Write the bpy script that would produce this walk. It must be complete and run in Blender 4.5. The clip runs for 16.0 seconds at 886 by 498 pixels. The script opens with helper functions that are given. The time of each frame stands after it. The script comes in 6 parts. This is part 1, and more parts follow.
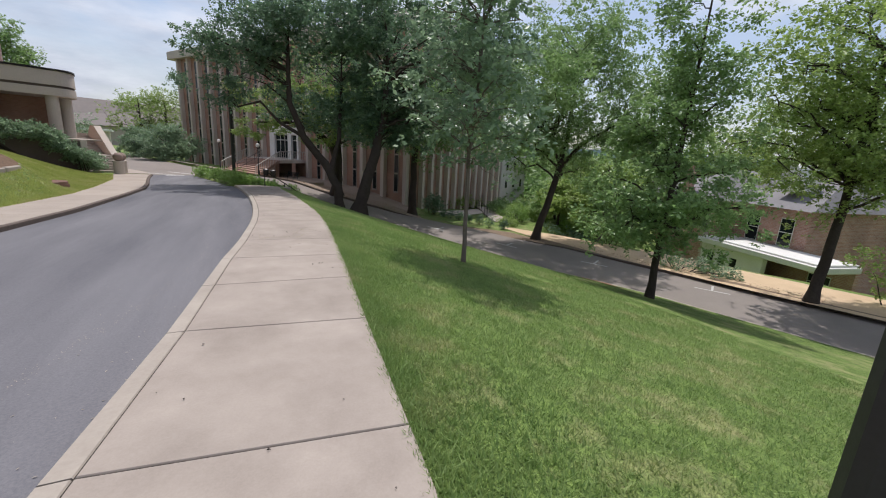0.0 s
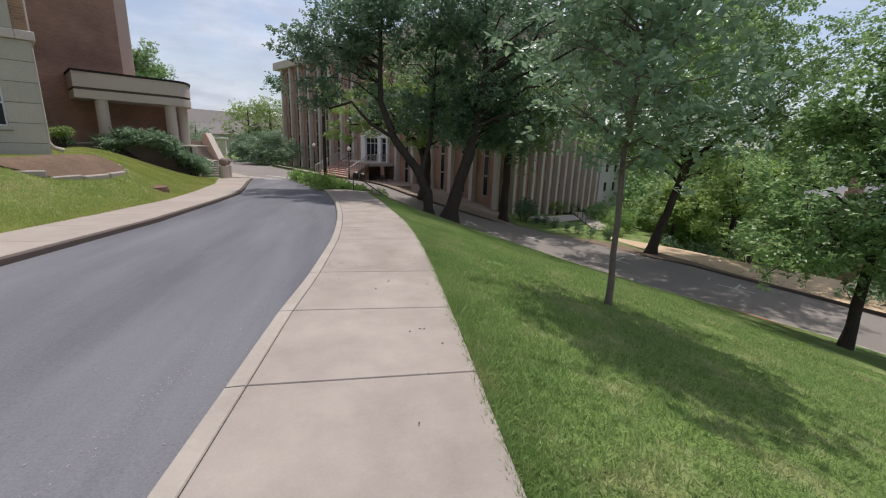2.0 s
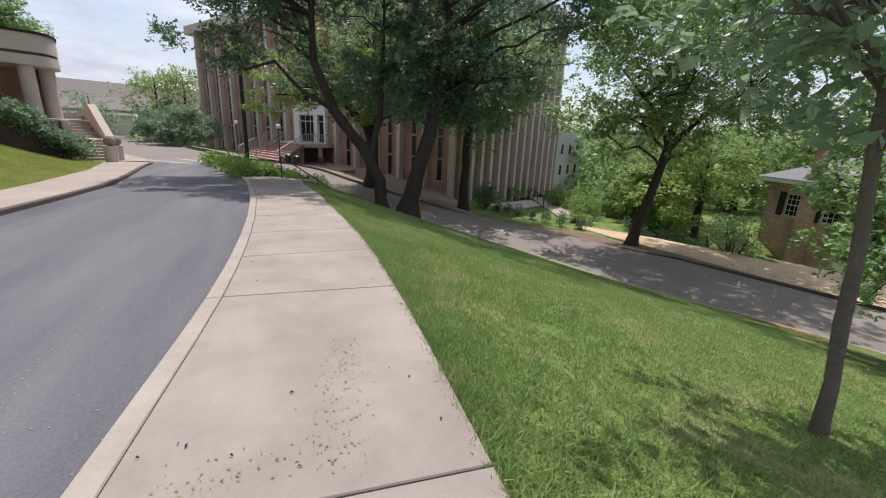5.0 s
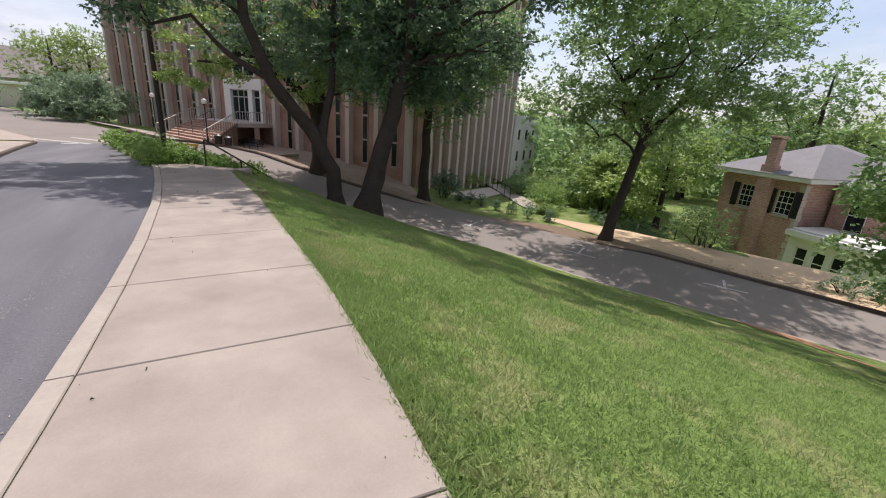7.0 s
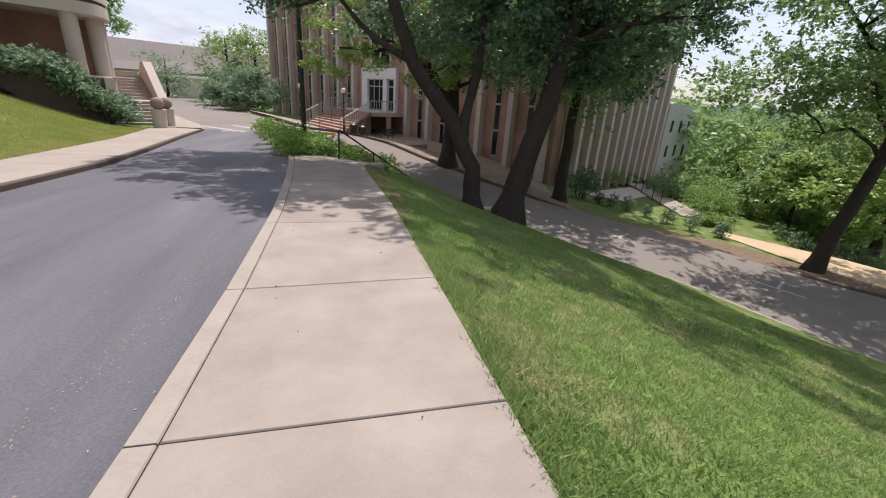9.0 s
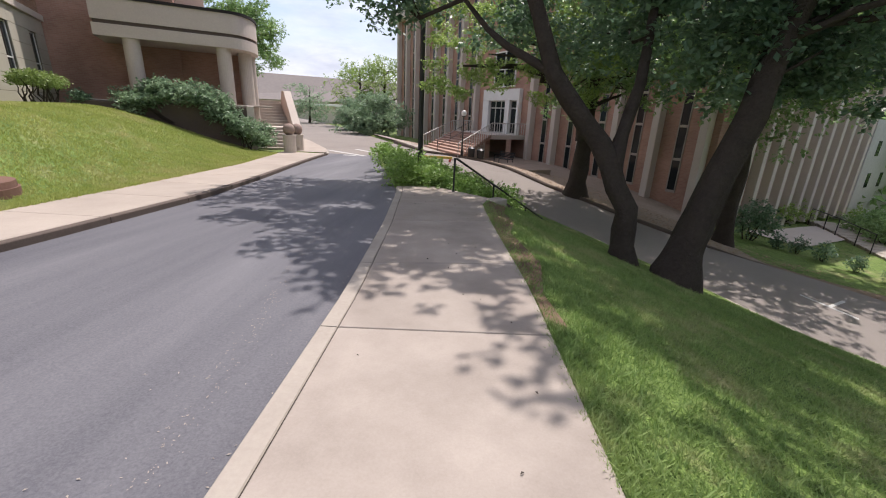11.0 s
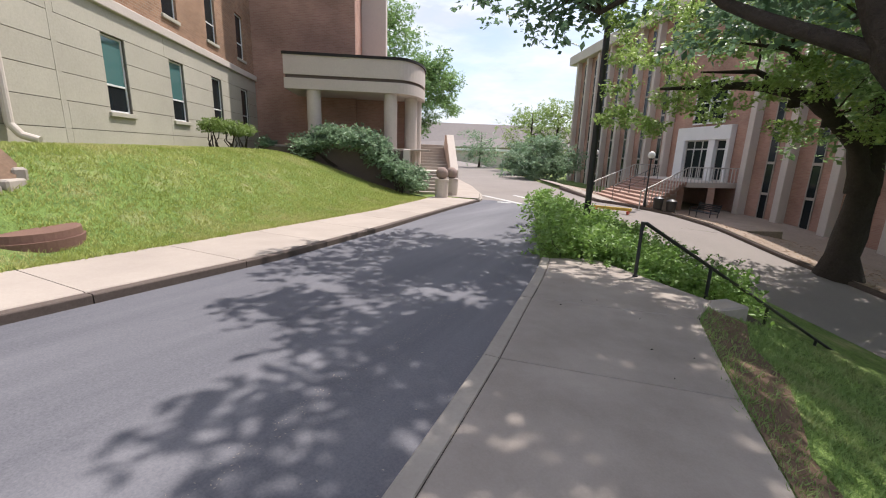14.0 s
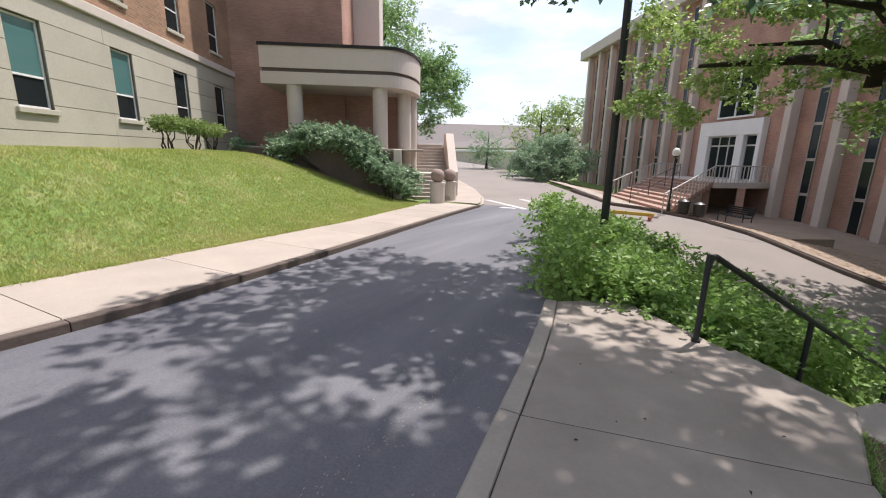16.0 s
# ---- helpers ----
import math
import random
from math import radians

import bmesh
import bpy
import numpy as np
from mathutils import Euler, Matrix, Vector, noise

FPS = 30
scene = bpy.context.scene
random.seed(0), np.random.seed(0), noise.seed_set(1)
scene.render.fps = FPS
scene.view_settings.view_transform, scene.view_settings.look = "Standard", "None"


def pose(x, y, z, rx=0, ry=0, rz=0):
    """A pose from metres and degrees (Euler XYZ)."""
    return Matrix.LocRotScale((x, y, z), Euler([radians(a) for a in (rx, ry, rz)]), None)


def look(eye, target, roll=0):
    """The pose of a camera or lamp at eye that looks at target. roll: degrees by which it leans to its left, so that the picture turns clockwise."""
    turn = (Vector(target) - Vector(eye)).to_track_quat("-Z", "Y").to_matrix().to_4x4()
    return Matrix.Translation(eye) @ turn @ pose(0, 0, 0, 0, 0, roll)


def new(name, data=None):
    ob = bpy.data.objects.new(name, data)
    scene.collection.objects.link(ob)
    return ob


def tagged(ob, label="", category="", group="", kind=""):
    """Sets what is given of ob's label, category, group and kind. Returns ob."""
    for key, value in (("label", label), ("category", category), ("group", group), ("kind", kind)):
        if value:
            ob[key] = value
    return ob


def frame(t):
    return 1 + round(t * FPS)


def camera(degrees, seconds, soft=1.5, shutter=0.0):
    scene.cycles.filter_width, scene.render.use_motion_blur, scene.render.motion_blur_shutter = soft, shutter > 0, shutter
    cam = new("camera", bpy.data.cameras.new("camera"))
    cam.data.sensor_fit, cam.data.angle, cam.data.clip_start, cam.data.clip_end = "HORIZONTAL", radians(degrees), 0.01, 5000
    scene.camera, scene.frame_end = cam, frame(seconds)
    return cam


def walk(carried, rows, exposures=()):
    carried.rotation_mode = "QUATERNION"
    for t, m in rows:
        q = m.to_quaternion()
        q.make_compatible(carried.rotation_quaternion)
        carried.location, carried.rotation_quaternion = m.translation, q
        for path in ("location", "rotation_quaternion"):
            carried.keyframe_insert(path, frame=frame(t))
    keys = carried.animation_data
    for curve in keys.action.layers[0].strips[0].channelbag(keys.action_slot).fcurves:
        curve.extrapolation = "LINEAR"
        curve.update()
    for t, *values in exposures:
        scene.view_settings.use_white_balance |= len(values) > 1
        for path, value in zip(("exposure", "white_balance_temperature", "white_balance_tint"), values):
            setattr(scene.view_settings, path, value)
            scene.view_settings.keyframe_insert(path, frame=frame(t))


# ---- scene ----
cam = camera(94.5, 16.0, soft=1.1)
METRES, EYE, TILT, LEAN, TURN = 21.0, 1.5, 0.0, 0.0, -26.0
ROWS = [
    (0.0, 0.0, 0.0, 0.0, 0.74, -13.65, -3.06),
    (0.5, -0.012, 0.0298, -0.0011, 1.29, -14.32, -2.91),
    (1.0, -0.025, 0.0591, -0.0006, 7.83, -14.34, -1.81),
    (1.5, -0.0374, 0.0888, -0.0024, 8.53, -13.75, -2.07),
    (2.0, -0.0451, 0.1181, -0.0053, 12.09, -13.91, -2.11),
    (2.5, -0.0571, 0.1501, -0.0077, 12.58, -13.86, -4.4),
    (3.0, -0.0638, 0.1822, -0.0104, 9.84, -13.48, -0.38),
    (3.5, -0.0773, 0.2125, -0.0113, 10.23, -13.67, -1.65),
    (4.0, -0.0856, 0.2455, -0.0135, 7.08, -13.94, -1.12),
    (4.5, -0.0985, 0.2762, -0.017, 5.75, -15.02, -1.71),
    (7.0, -0.1546, 0.4284, -0.0222, -3.05, -17.8, -3.92),
    (7.5, -0.1648, 0.4573, -0.0242, 0.34, -17.9, -3.58),
    (8.0, -0.1809, 0.4843, -0.0254, 5.19, -18.67, -3.99),
    (8.5, -0.1912, 0.5138, -0.0272, 7.34, -19.85, -3.39),
    (9.0, -0.2061, 0.5416, -0.0277, 13.08, -20.21, -3.64),
    (9.5, -0.2188, 0.5712, -0.0283, 14.78, -20.89, -2.86),
    (12.0, -0.2896, 0.7048, -0.0322, 37.75, -16.07, -3.04),
    (12.5, -0.3052, 0.7302, -0.0333, 40.59, -15.47, -2.76),
    (13.0, -0.3163, 0.7566, -0.0341, 47.69, -14.54, -1.98),
    (13.5, -0.3332, 0.7814, -0.0353, 51.4, -13.98, -1.83),
    (14.0, -0.3473, 0.8067, -0.0364, 51.76, -13.23, -1.85),
    (14.5, -0.3642, 0.8297, -0.0374, 54.96, -13.1, -2.34),
    (15.0, -0.3809, 0.854, -0.0382, 53.36, -12.75, -1.78),
    (15.5, -0.3981, 0.8784, -0.0392, 53.22, -12.93, -1.72),
    (16.0, -0.416, 0.9006, -0.0397, 53.13, -13.01, -1.11),
]
walk(cam, [(t, pose(0, 0, EYE, TILT, LEAN, TURN) @ pose(METRES * x, METRES * y, METRES * z, 90 + pitch, roll, yaw)) for t, x, y, z, yaw, pitch, roll in ROWS],
     [(0.0, -0.20, 6420, 13), (2.0, -0.22, 6420, 13), (3.5, -0.06, 6430, 13), (4.7, 0.0, 6470, 14), (7.0, 0.12, 6620, 17), (9.7, 0.16, 6620, 17), (12.0, 0.38, 6560, 15), (14.0, 0.46, 6500, 14), (16.0, 0.54, 6500, 14)])


# ---- world, sun, exposure ----
SUN_WAY = Vector((0.17, 0.40, 0.90)).normalized()
world = bpy.data.worlds.new("sky")
scene.world = world
world.use_nodes = True
wn = world.node_tree.nodes
wl = world.node_tree.links
sky = wn.new("ShaderNodeTexSky")
sky.sky_type, sky.sun_disc = "NISHITA", False
sky.sun_elevation = math.asin(SUN_WAY.z)
sky.sun_rotation = math.atan2(SUN_WAY.x, SUN_WAY.y)
sky.dust_density = 2.0
# broken cloud cover over the blue
wtc = wn.new("ShaderNodeTexCoord")
wmap = wn.new("ShaderNodeMapping")
wmap.inputs["Scale"].default_value = (1.0, 1.0, 3.2)
wnoise = wn.new("ShaderNodeTexNoise")
wnoise.inputs["Scale"].default_value = 2.6
wnoise.inputs["Detail"].default_value = 7.0
wnoise.inputs["Roughness"].default_value = 0.55
wramp = wn.new("ShaderNodeValToRGB")
wramp.color_ramp.elements[0].position, wramp.color_ramp.elements[1].position = 0.41, 0.64
wramp.color_ramp.elements[0].color, wramp.color_ramp.elements[1].color = (0.15, 0.15, 0.15, 1), (0.97, 0.97, 0.97, 1)
wmix = wn.new("ShaderNodeMixRGB")
# the clouds themselves: bright tops and grey-lilac bellies
wgrey = wn.new("ShaderNodeTexNoise")
wgrey.inputs["Scale"].default_value, wgrey.inputs["Detail"].default_value, wgrey.inputs["Roughness"].default_value = 4.2, 8.0, 0.6
wl.new(wmap.outputs["Vector"], wgrey.inputs["Vector"])
wtone = wn.new("ShaderNodeValToRGB")
wtone.color_ramp.elements[0].position, wtone.color_ramp.elements[1].position = 0.38, 0.64
wtone.color_ramp.elements[0].color, wtone.color_ramp.elements[1].color = (4.0, 4.35, 5.1, 1), (6.3, 6.6, 7.2, 1)
wl.new(wgrey.outputs["Fac"], wtone.inputs["Fac"])
wl.new(wtone.outputs["Color"], wmix.inputs["Color2"])
wl.new(wtc.outputs["Generated"], wmap.inputs["Vector"])
wl.new(wmap.outputs["Vector"], wnoise.inputs["Vector"])
wl.new(wnoise.outputs["Fac"], wramp.inputs["Fac"])
wl.new(wramp.outputs["Color"], wmix.inputs["Fac"])
wl.new(sky.outputs["Color"], wmix.inputs["Color1"])
wl.new(wmix.outputs["Color"], wn["Background"].inputs["Color"])
wn["Background"].inputs["Strength"].default_value = 0.15
sun_data = bpy.data.lights.new("sun", "SUN")
sun_data.energy, sun_data.angle, sun_data.color = 4.2, radians(0.6), (1.0, 0.965, 0.91)
sun = new("sun", sun_data)
sun.matrix_world = look((0, 0, 60), Vector((0, 0, 60)) - SUN_WAY)


# ---- materials ----
def lin(r, g, b):
    return (r, g, b, 1.0)


def surface(name, base, dark, rough=0.85, coarse=0.35, fine=14.0, bump=0.25, metal=0.0, spread=0.0, mixed=0.5, bump_dist=0.02, spec=0.3, stretch=None, grain=0.55):
    """A worn surface: base and dark colour mixed by coarse stains and fine grain, with relief; spread: how far pieces differ."""
    m = bpy.data.materials.new(name)
    m.use_nodes = True
    n, l = m.node_tree.nodes, m.node_tree.links
    b = n["Principled BSDF"]
    b.inputs["Roughness"].default_value = rough
    b.inputs["Metallic"].default_value = metal
    b.inputs["Specular IOR Level"].default_value = spec
    geo = n.new("ShaderNodeNewGeometry")
    c = n.new("ShaderNodeTexNoise")
    c.inputs["Scale"].default_value, c.inputs["Detail"].default_value, c.inputs["Roughness"].default_value = coarse, 6.0, 0.62
    f = n.new("ShaderNodeTexNoise")
    f.inputs["Scale"].default_value, f.inputs["Detail"].default_value, f.inputs["Roughness"].default_value = fine, 4.0, 0.7
    l.new(geo.outputs["Position"], f.inputs["Vector"])
    if stretch:
        mp = n.new("ShaderNodeMapping")
        mp.inputs["Scale"].default_value = stretch
        l.new(geo.outputs["Position"], mp.inputs["Vector"])
        l.new(mp.outputs["Vector"], c.inputs["Vector"])
    else:
        l.new(geo.outputs["Position"], c.inputs["Vector"])
    add = n.new("ShaderNodeMath")
    add.operation = "MULTIPLY_ADD"
    add.inputs[1].default_value = grain
    l.new(f.outputs["Fac"], add.inputs[0])
    half = n.new("ShaderNodeMath")
    half.operation = "MULTIPLY"
    half.inputs[1].default_value = 1.0 - grain
    l.new(c.outputs["Fac"], half.inputs[0])
    l.new(half.outputs[0], add.inputs[2])
    ramp = n.new("ShaderNodeMapRange")
    ramp.inputs["From Min"].default_value, ramp.inputs["From Max"].default_value = 0.5 - 0.28 * mixed - 0.02, 0.5 + 0.28 * mixed
    l.new(add.outputs[0], ramp.inputs["Value"])
    mix = n.new("ShaderNodeMixRGB")
    mix.inputs["Color1"].default_value, mix.inputs["Color2"].default_value = lin(*dark), lin(*base)
    l.new(ramp.outputs["Result"], mix.inputs["Fac"])
    out = mix.outputs["Color"]
    if spread:
        oi = n.new("ShaderNodeObjectInfo")
        ri = n.new("ShaderNodeMath")
        ri.operation = "MULTIPLY_ADD"
        ri.inputs[1].default_value, ri.inputs[2].default_value = spread, 1.0 - spread / 2
        rnd = n.new("ShaderNodeMath")
        rnd.operation = "ADD"
        l.new(oi.outputs["Random"], rnd.inputs[0])
        l.new(geo.outputs["Random Per Island"], rnd.inputs[1])
        fr = n.new("ShaderNodeMath")
        fr.operation = "FRACT"
        l.new(rnd.outputs[0], fr.inputs[0])
        l.new(fr.outputs[0], ri.inputs[0])
        hsv = n.new("ShaderNodeHueSaturation")
        l.new(ri.outputs[0], hsv.inputs["Value"])
        l.new(out, hsv.inputs["Color"])
        out = hsv.outputs["Color"]
    l.new(out, b.inputs["Base Color"])
    if bump:
        bp = n.new("ShaderNodeBump")
        bp.inputs["Strength"].default_value, bp.inputs["Distance"].default_value = bump, bump_dist
        l.new(f.outputs["Fac"], bp.inputs["Height"])
        l.new(bp.outputs["Normal"], b.inputs["Normal"])
    return m


def foliage(name, base, tip, through_light=0.35, rough=0.5, straw=None, patch=1.2):
    """Leaves: the colour differs from leaf to leaf and clump to clump, and light passes through."""
    m = bpy.data.materials.new(name)
    m.use_nodes = True
    n, l = m.node_tree.nodes, m.node_tree.links
    b = n["Principled BSDF"]
    b.inputs["Roughness"].default_value = rough
    b.inputs["Specular IOR Level"].default_value = 0.5
    geo = n.new("ShaderNodeNewGeometry")
    c = n.new("ShaderNodeTexNoise")
    c.inputs["Scale"].default_value, c.inputs["Detail"].default_value = 0.7, 3.0
    l.new(geo.outputs["Position"], c.inputs["Vector"])
    add = n.new("ShaderNodeMath")
    add.operation = "MULTIPLY_ADD"
    add.inputs[1].default_value = 0.5
    l.new(geo.outputs["Random Per Island"], add.inputs[0])
    cc = n.new("ShaderNodeMapRange")
    cc.inputs["From Min"].default_value, cc.inputs["From Max"].default_value, cc.inputs["To Max"].default_value = 0.3, 0.7, 0.5
    l.new(c.outputs["Fac"], cc.inputs["Value"])
    l.new(cc.outputs["Result"], add.inputs[2])
    mix = n.new("ShaderNodeMixRGB")
    mix.inputs["Color1"].default_value, mix.inputs["Color2"].default_value = lin(*base), lin(*tip)
    l.new(add.outputs[0], mix.inputs["Fac"])
    colour = mix.outputs["Color"]
    if straw:
        p = n.new("ShaderNodeTexNoise")
        p.inputs["Scale"].default_value, p.inputs["Detail"].default_value, p.inputs["Roughness"].default_value = patch, 6.0, 0.72
        l.new(geo.outputs["Position"], p.inputs["Vector"])
        pr = n.new("ShaderNodeMapRange")
        pr.inputs["From Min"].default_value, pr.inputs["From Max"].default_value, pr.inputs["To Max"].default_value = 0.50, 0.70, 0.62
        l.new(p.outputs["Fac"], pr.inputs["Value"])
        dry = n.new("ShaderNodeMixRGB")
        dry.inputs["Color2"].default_value = lin(*straw)
        l.new(pr.outputs["Result"], dry.inputs["Fac"])
        l.new(colour, dry.inputs["Color1"])
        colour = dry.outputs["Color"]
    l.new(colour, b.inputs["Base Color"])
    tr = n.new("ShaderNodeBsdfTranslucent")
    l.new(colour, tr.inputs["Color"])
    ms = n.new("ShaderNodeMixShader")
    ms.inputs["Fac"].default_value = through_light
    l.new(b.outputs["BSDF"], ms.inputs[1])
    l.new(tr.outputs["BSDF"], ms.inputs[2])
    l.new(ms.outputs["Shader"], n["Material Output"].inputs["Surface"])
    return m


def lawn(name, light, dark, straw):
    """Mown turf: tufts and the shade between them, worn through to straw in patches."""
    m = bpy.data.materials.new(name)
    m.use_nodes = True
    n, l = m.node_tree.nodes, m.node_tree.links
    b = n["Principled BSDF"]
    b.inputs["Roughness"].default_value, b.inputs["Specular IOR Level"].default_value = 0.9, 0.2
    geo = n.new("ShaderNodeNewGeometry")
    waves = []
    for scale, detail in ((38.0, 3.0), (5.0, 4.0), (1.0, 6.0)):
        t = n.new("ShaderNodeTexNoise")
        t.inputs["Scale"].default_value, t.inputs["Detail"].default_value, t.inputs["Roughness"].default_value = scale, detail, 0.72
        l.new(geo.outputs["Position"], t.inputs["Vector"])
        waves.append(t)
    tuft = n.new("ShaderNodeMath")
    tuft.operation = "MULTIPLY_ADD"
    tuft.inputs[1].default_value = 0.6
    l.new(waves[0].outputs["Fac"], tuft.inputs[0])
    broad = n.new("ShaderNodeMath")
    broad.operation = "MULTIPLY"
    broad.inputs[1].default_value = 0.4
    l.new(waves[1].outputs["Fac"], broad.inputs[0])
    l.new(broad.outputs[0], tuft.inputs[2])
    span = n.new("ShaderNodeMapRange")
    span.inputs["From Min"].default_value, span.inputs["From Max"].default_value = 0.38, 0.60
    l.new(tuft.outputs[0], span.inputs["Value"])
    green = n.new("ShaderNodeMixRGB")
    green.inputs["Color1"].default_value, green.inputs["Color2"].default_value = lin(*dark), lin(*light)
    l.new(span.outputs["Result"], green.inputs["Fac"])
    worn = n.new("ShaderNodeMapRange")
    worn.inputs["From Min"].default_value, worn.inputs["From Max"].default_value, worn.inputs["To Max"].default_value = 0.50, 0.70, 0.6
    l.new(waves[2].outputs["Fac"], worn.inputs["Value"])
    both = n.new("ShaderNodeMixRGB")
    both.inputs["Color2"].default_value = lin(*straw)
    l.new(worn.outputs["Result"], both.inputs["Fac"])
    l.new(green.outputs["Color"], both.inputs["Color1"])
    l.new(both.outputs["Color"], b.inputs["Base Color"])
    bp = n.new("ShaderNodeBump")
    bp.inputs["Strength"].default_value, bp.inputs["Distance"].default_value = 0.8, 0.04
    l.new(waves[0].outputs["Fac"], bp.inputs["Height"])
    l.new(bp.outputs["Normal"], b.inputs["Normal"])
    return m


M_ASPHALT = surface("asphalt", (0.195, 0.19, 0.203), (0.07, 0.07, 0.084), 0.8, 0.9, 60, 0.3, mixed=0.62, bump_dist=0.006, stretch=(1.0, 0.1, 1.0), spec=0.4, grain=0.4)
M_STREET = surface("old_asphalt", (0.29, 0.255, 0.23), (0.17, 0.148, 0.135), 0.92, 0.3, 40, 0.35, mixed=0.9, bump_dist=0.01)
M_WALK = surface("walk_concrete", (0.405, 0.350, 0.305), (0.255, 0.215, 0.185), 0.9, 1.5, 70, 0.12, mixed=0.72, spread=0.10, bump_dist=0.006, grain=0.25)
M_KERB = surface("kerb_concrete", (0.44, 0.39, 0.335), (0.29, 0.25, 0.215), 0.9, 2.0, 30, 0.25, mixed=0.9, bump_dist=0.006, grain=0.35)
M_KERB_DARK = surface("kerb_stone", (0.15, 0.115, 0.098), (0.075, 0.058, 0.05), 0.9, 1.6, 30, 0.3, mixed=1.0)
M_WALK_TAN = surface("tan_concrete", (0.42, 0.36, 0.31), (0.30, 0.255, 0.22), 0.9, 0.9, 30, 0.2, mixed=0.8, spread=0.10, grain=0.3)
M_MORTAR = surface("stone_joint", (0.20, 0.175, 0.14), (0.12, 0.105, 0.085), 0.95, 2, 30, 0.2)
M_JOINT = surface("joint_dirt", (0.05, 0.04, 0.032), (0.022, 0.018, 0.015), 0.95, 2, 30, 0.2)
M_SOIL = surface("soil", (0.20, 0.13, 0.085), (0.10, 0.065, 0.045), 0.95, 1.2, 20, 0.5)
M_SAND = surface("sandy_path", (0.62, 0.47, 0.31), (0.48, 0.35, 0.23), 0.95, 0.8, 20, 0.3)
M_LAWN = lawn("lawn", (0.20, 0.29, 0.075), (0.065, 0.105, 0.028), (0.42, 0.36, 0.20))
M_BARK = surface("bark", (0.082, 0.064, 0.052), (0.028, 0.021, 0.017), 0.95, 3.0, 16, 0.9, mixed=1.0, bump_dist=0.06)
M_BARK_GREY = surface("grey_bark", (0.22, 0.18, 0.15), (0.10, 0.08, 0.065), 0.95, 3.0, 18, 0.8, mixed=1.0, bump_dist=0.03)
def brickwork(name, one, two, mortar, stain=0.35):
    """Bricks in running bond, 22 by 7.5 cm, in the wall's own axes, with sunk mortar and broad weather stains."""
    m = bpy.data.materials.new(name)
    m.use_nodes = True
    n, l = m.node_tree.nodes, m.node_tree.links
    b = n["Principled BSDF"]
    b.inputs["Roughness"].default_value = 0.9
    b.inputs["Specular IOR Level"].default_value = 0.25
    tc = n.new("ShaderNodeTexCoord")
    sp = n.new("ShaderNodeSeparateXYZ")
    l.new(tc.outputs["Object"], sp.inputs[0])
    ad = n.new("ShaderNodeMath")
    ad.operation = "ADD"
    l.new(sp.outputs["X"], ad.inputs[0])
    l.new(sp.outputs["Y"], ad.inputs[1])
    cb = n.new("ShaderNodeCombineXYZ")
    l.new(ad.outputs[0], cb.inputs["X"])
    l.new(sp.outputs["Z"], cb.inputs["Y"])
    br = n.new("ShaderNodeTexBrick")
    br.inputs["Color1"].default_value, br.inputs["Color2"].default_value, br.inputs["Mortar"].default_value = lin(*one), lin(*two), lin(*mortar)
    br.inputs["Scale"].default_value = 1.0
    br.inputs["Brick Width"].default_value, br.inputs["Row Height"].default_value, br.inputs["Mortar Size"].default_value = 0.225, 0.078, 0.008
    br.inputs["Bias"].default_value = 0.1
    l.new(cb.outputs[0], br.inputs["Vector"])
    ns = n.new("ShaderNodeTexNoise")
    ns.inputs["Scale"].default_value, ns.inputs["Detail"].default_value = 0.45, 6.0
    l.new(tc.outputs["Object"], ns.inputs["Vector"])
    mr = n.new("ShaderNodeMapRange")
    mr.inputs["From Min"].default_value, mr.inputs["From Max"].default_value = 0.3, 0.7
    mr.inputs["To Min"].default_value, mr.inputs["To Max"].default_value = 1.0 - stain, 1.0 + stain * 0.4
    l.new(ns.outputs["Fac"], mr.inputs["Value"])
    hs = n.new("ShaderNodeHueSaturation")
    l.new(br.outputs["Color"], hs.inputs["Color"])
    l.new(mr.outputs["Result"], hs.inputs["Value"])
    l.new(hs.outputs["Color"], b.inputs["Base Color"])
    bp = n.new("ShaderNodeBump")
    bp.inputs["Strength"].default_value, bp.inputs["Distance"].default_value = 0.5, 0.01
    bp.invert = True
    l.new(br.outputs["Fac"], bp.inputs["Height"])
    l.new(bp.outputs["Normal"], b.inputs["Normal"])
    return m


M_BRICK = brickwork("brown_brick", (0.46, 0.275, 0.21), (0.39, 0.225, 0.17), (0.43, 0.30, 0.24))
M_BRICK_ORANGE = brickwork("orange_brick", (0.40, 0.235, 0.145), (0.28, 0.16, 0.10), (0.36, 0.28, 0.21))
M_BRICK_RED = brickwork("red_brick", (0.58, 0.35, 0.29), (0.45, 0.235, 0.19), (0.58, 0.49, 0.44))
M_STONE = surface("cream_stone", (0.49, 0.455, 0.375), (0.36, 0.33, 0.27), 0.85, 0.7, 18, 0.15, mixed=0.8, spread=0.08)
M_PALE = surface("pale_concrete", (0.60, 0.53, 0.47), (0.47, 0.405, 0.355), 0.85, 0.6, 14, 0.15, mixed=0.9)
M_WHITE = surface("white_paint", (0.78, 0.77, 0.75), (0.62, 0.61, 0.59), 0.6, 1.0, 12, 0.05, mixed=0.8)
M_BLACK = surface("black_metal", (0.022, 0.022, 0.024), (0.012, 0.012, 0.013), 0.45, 2, 30, 0.05, spec=0.5)
M_ROOF = surface("grey_shingle", (0.25, 0.24, 0.25), (0.16, 0.155, 0.16), 0.9, 0.8, 6, 0.4, mixed=1.0)
M_GREY = surface("grey_render", (0.56, 0.54, 0.53), (0.45, 0.43, 0.42), 0.9, 0.3, 5, 0.1)
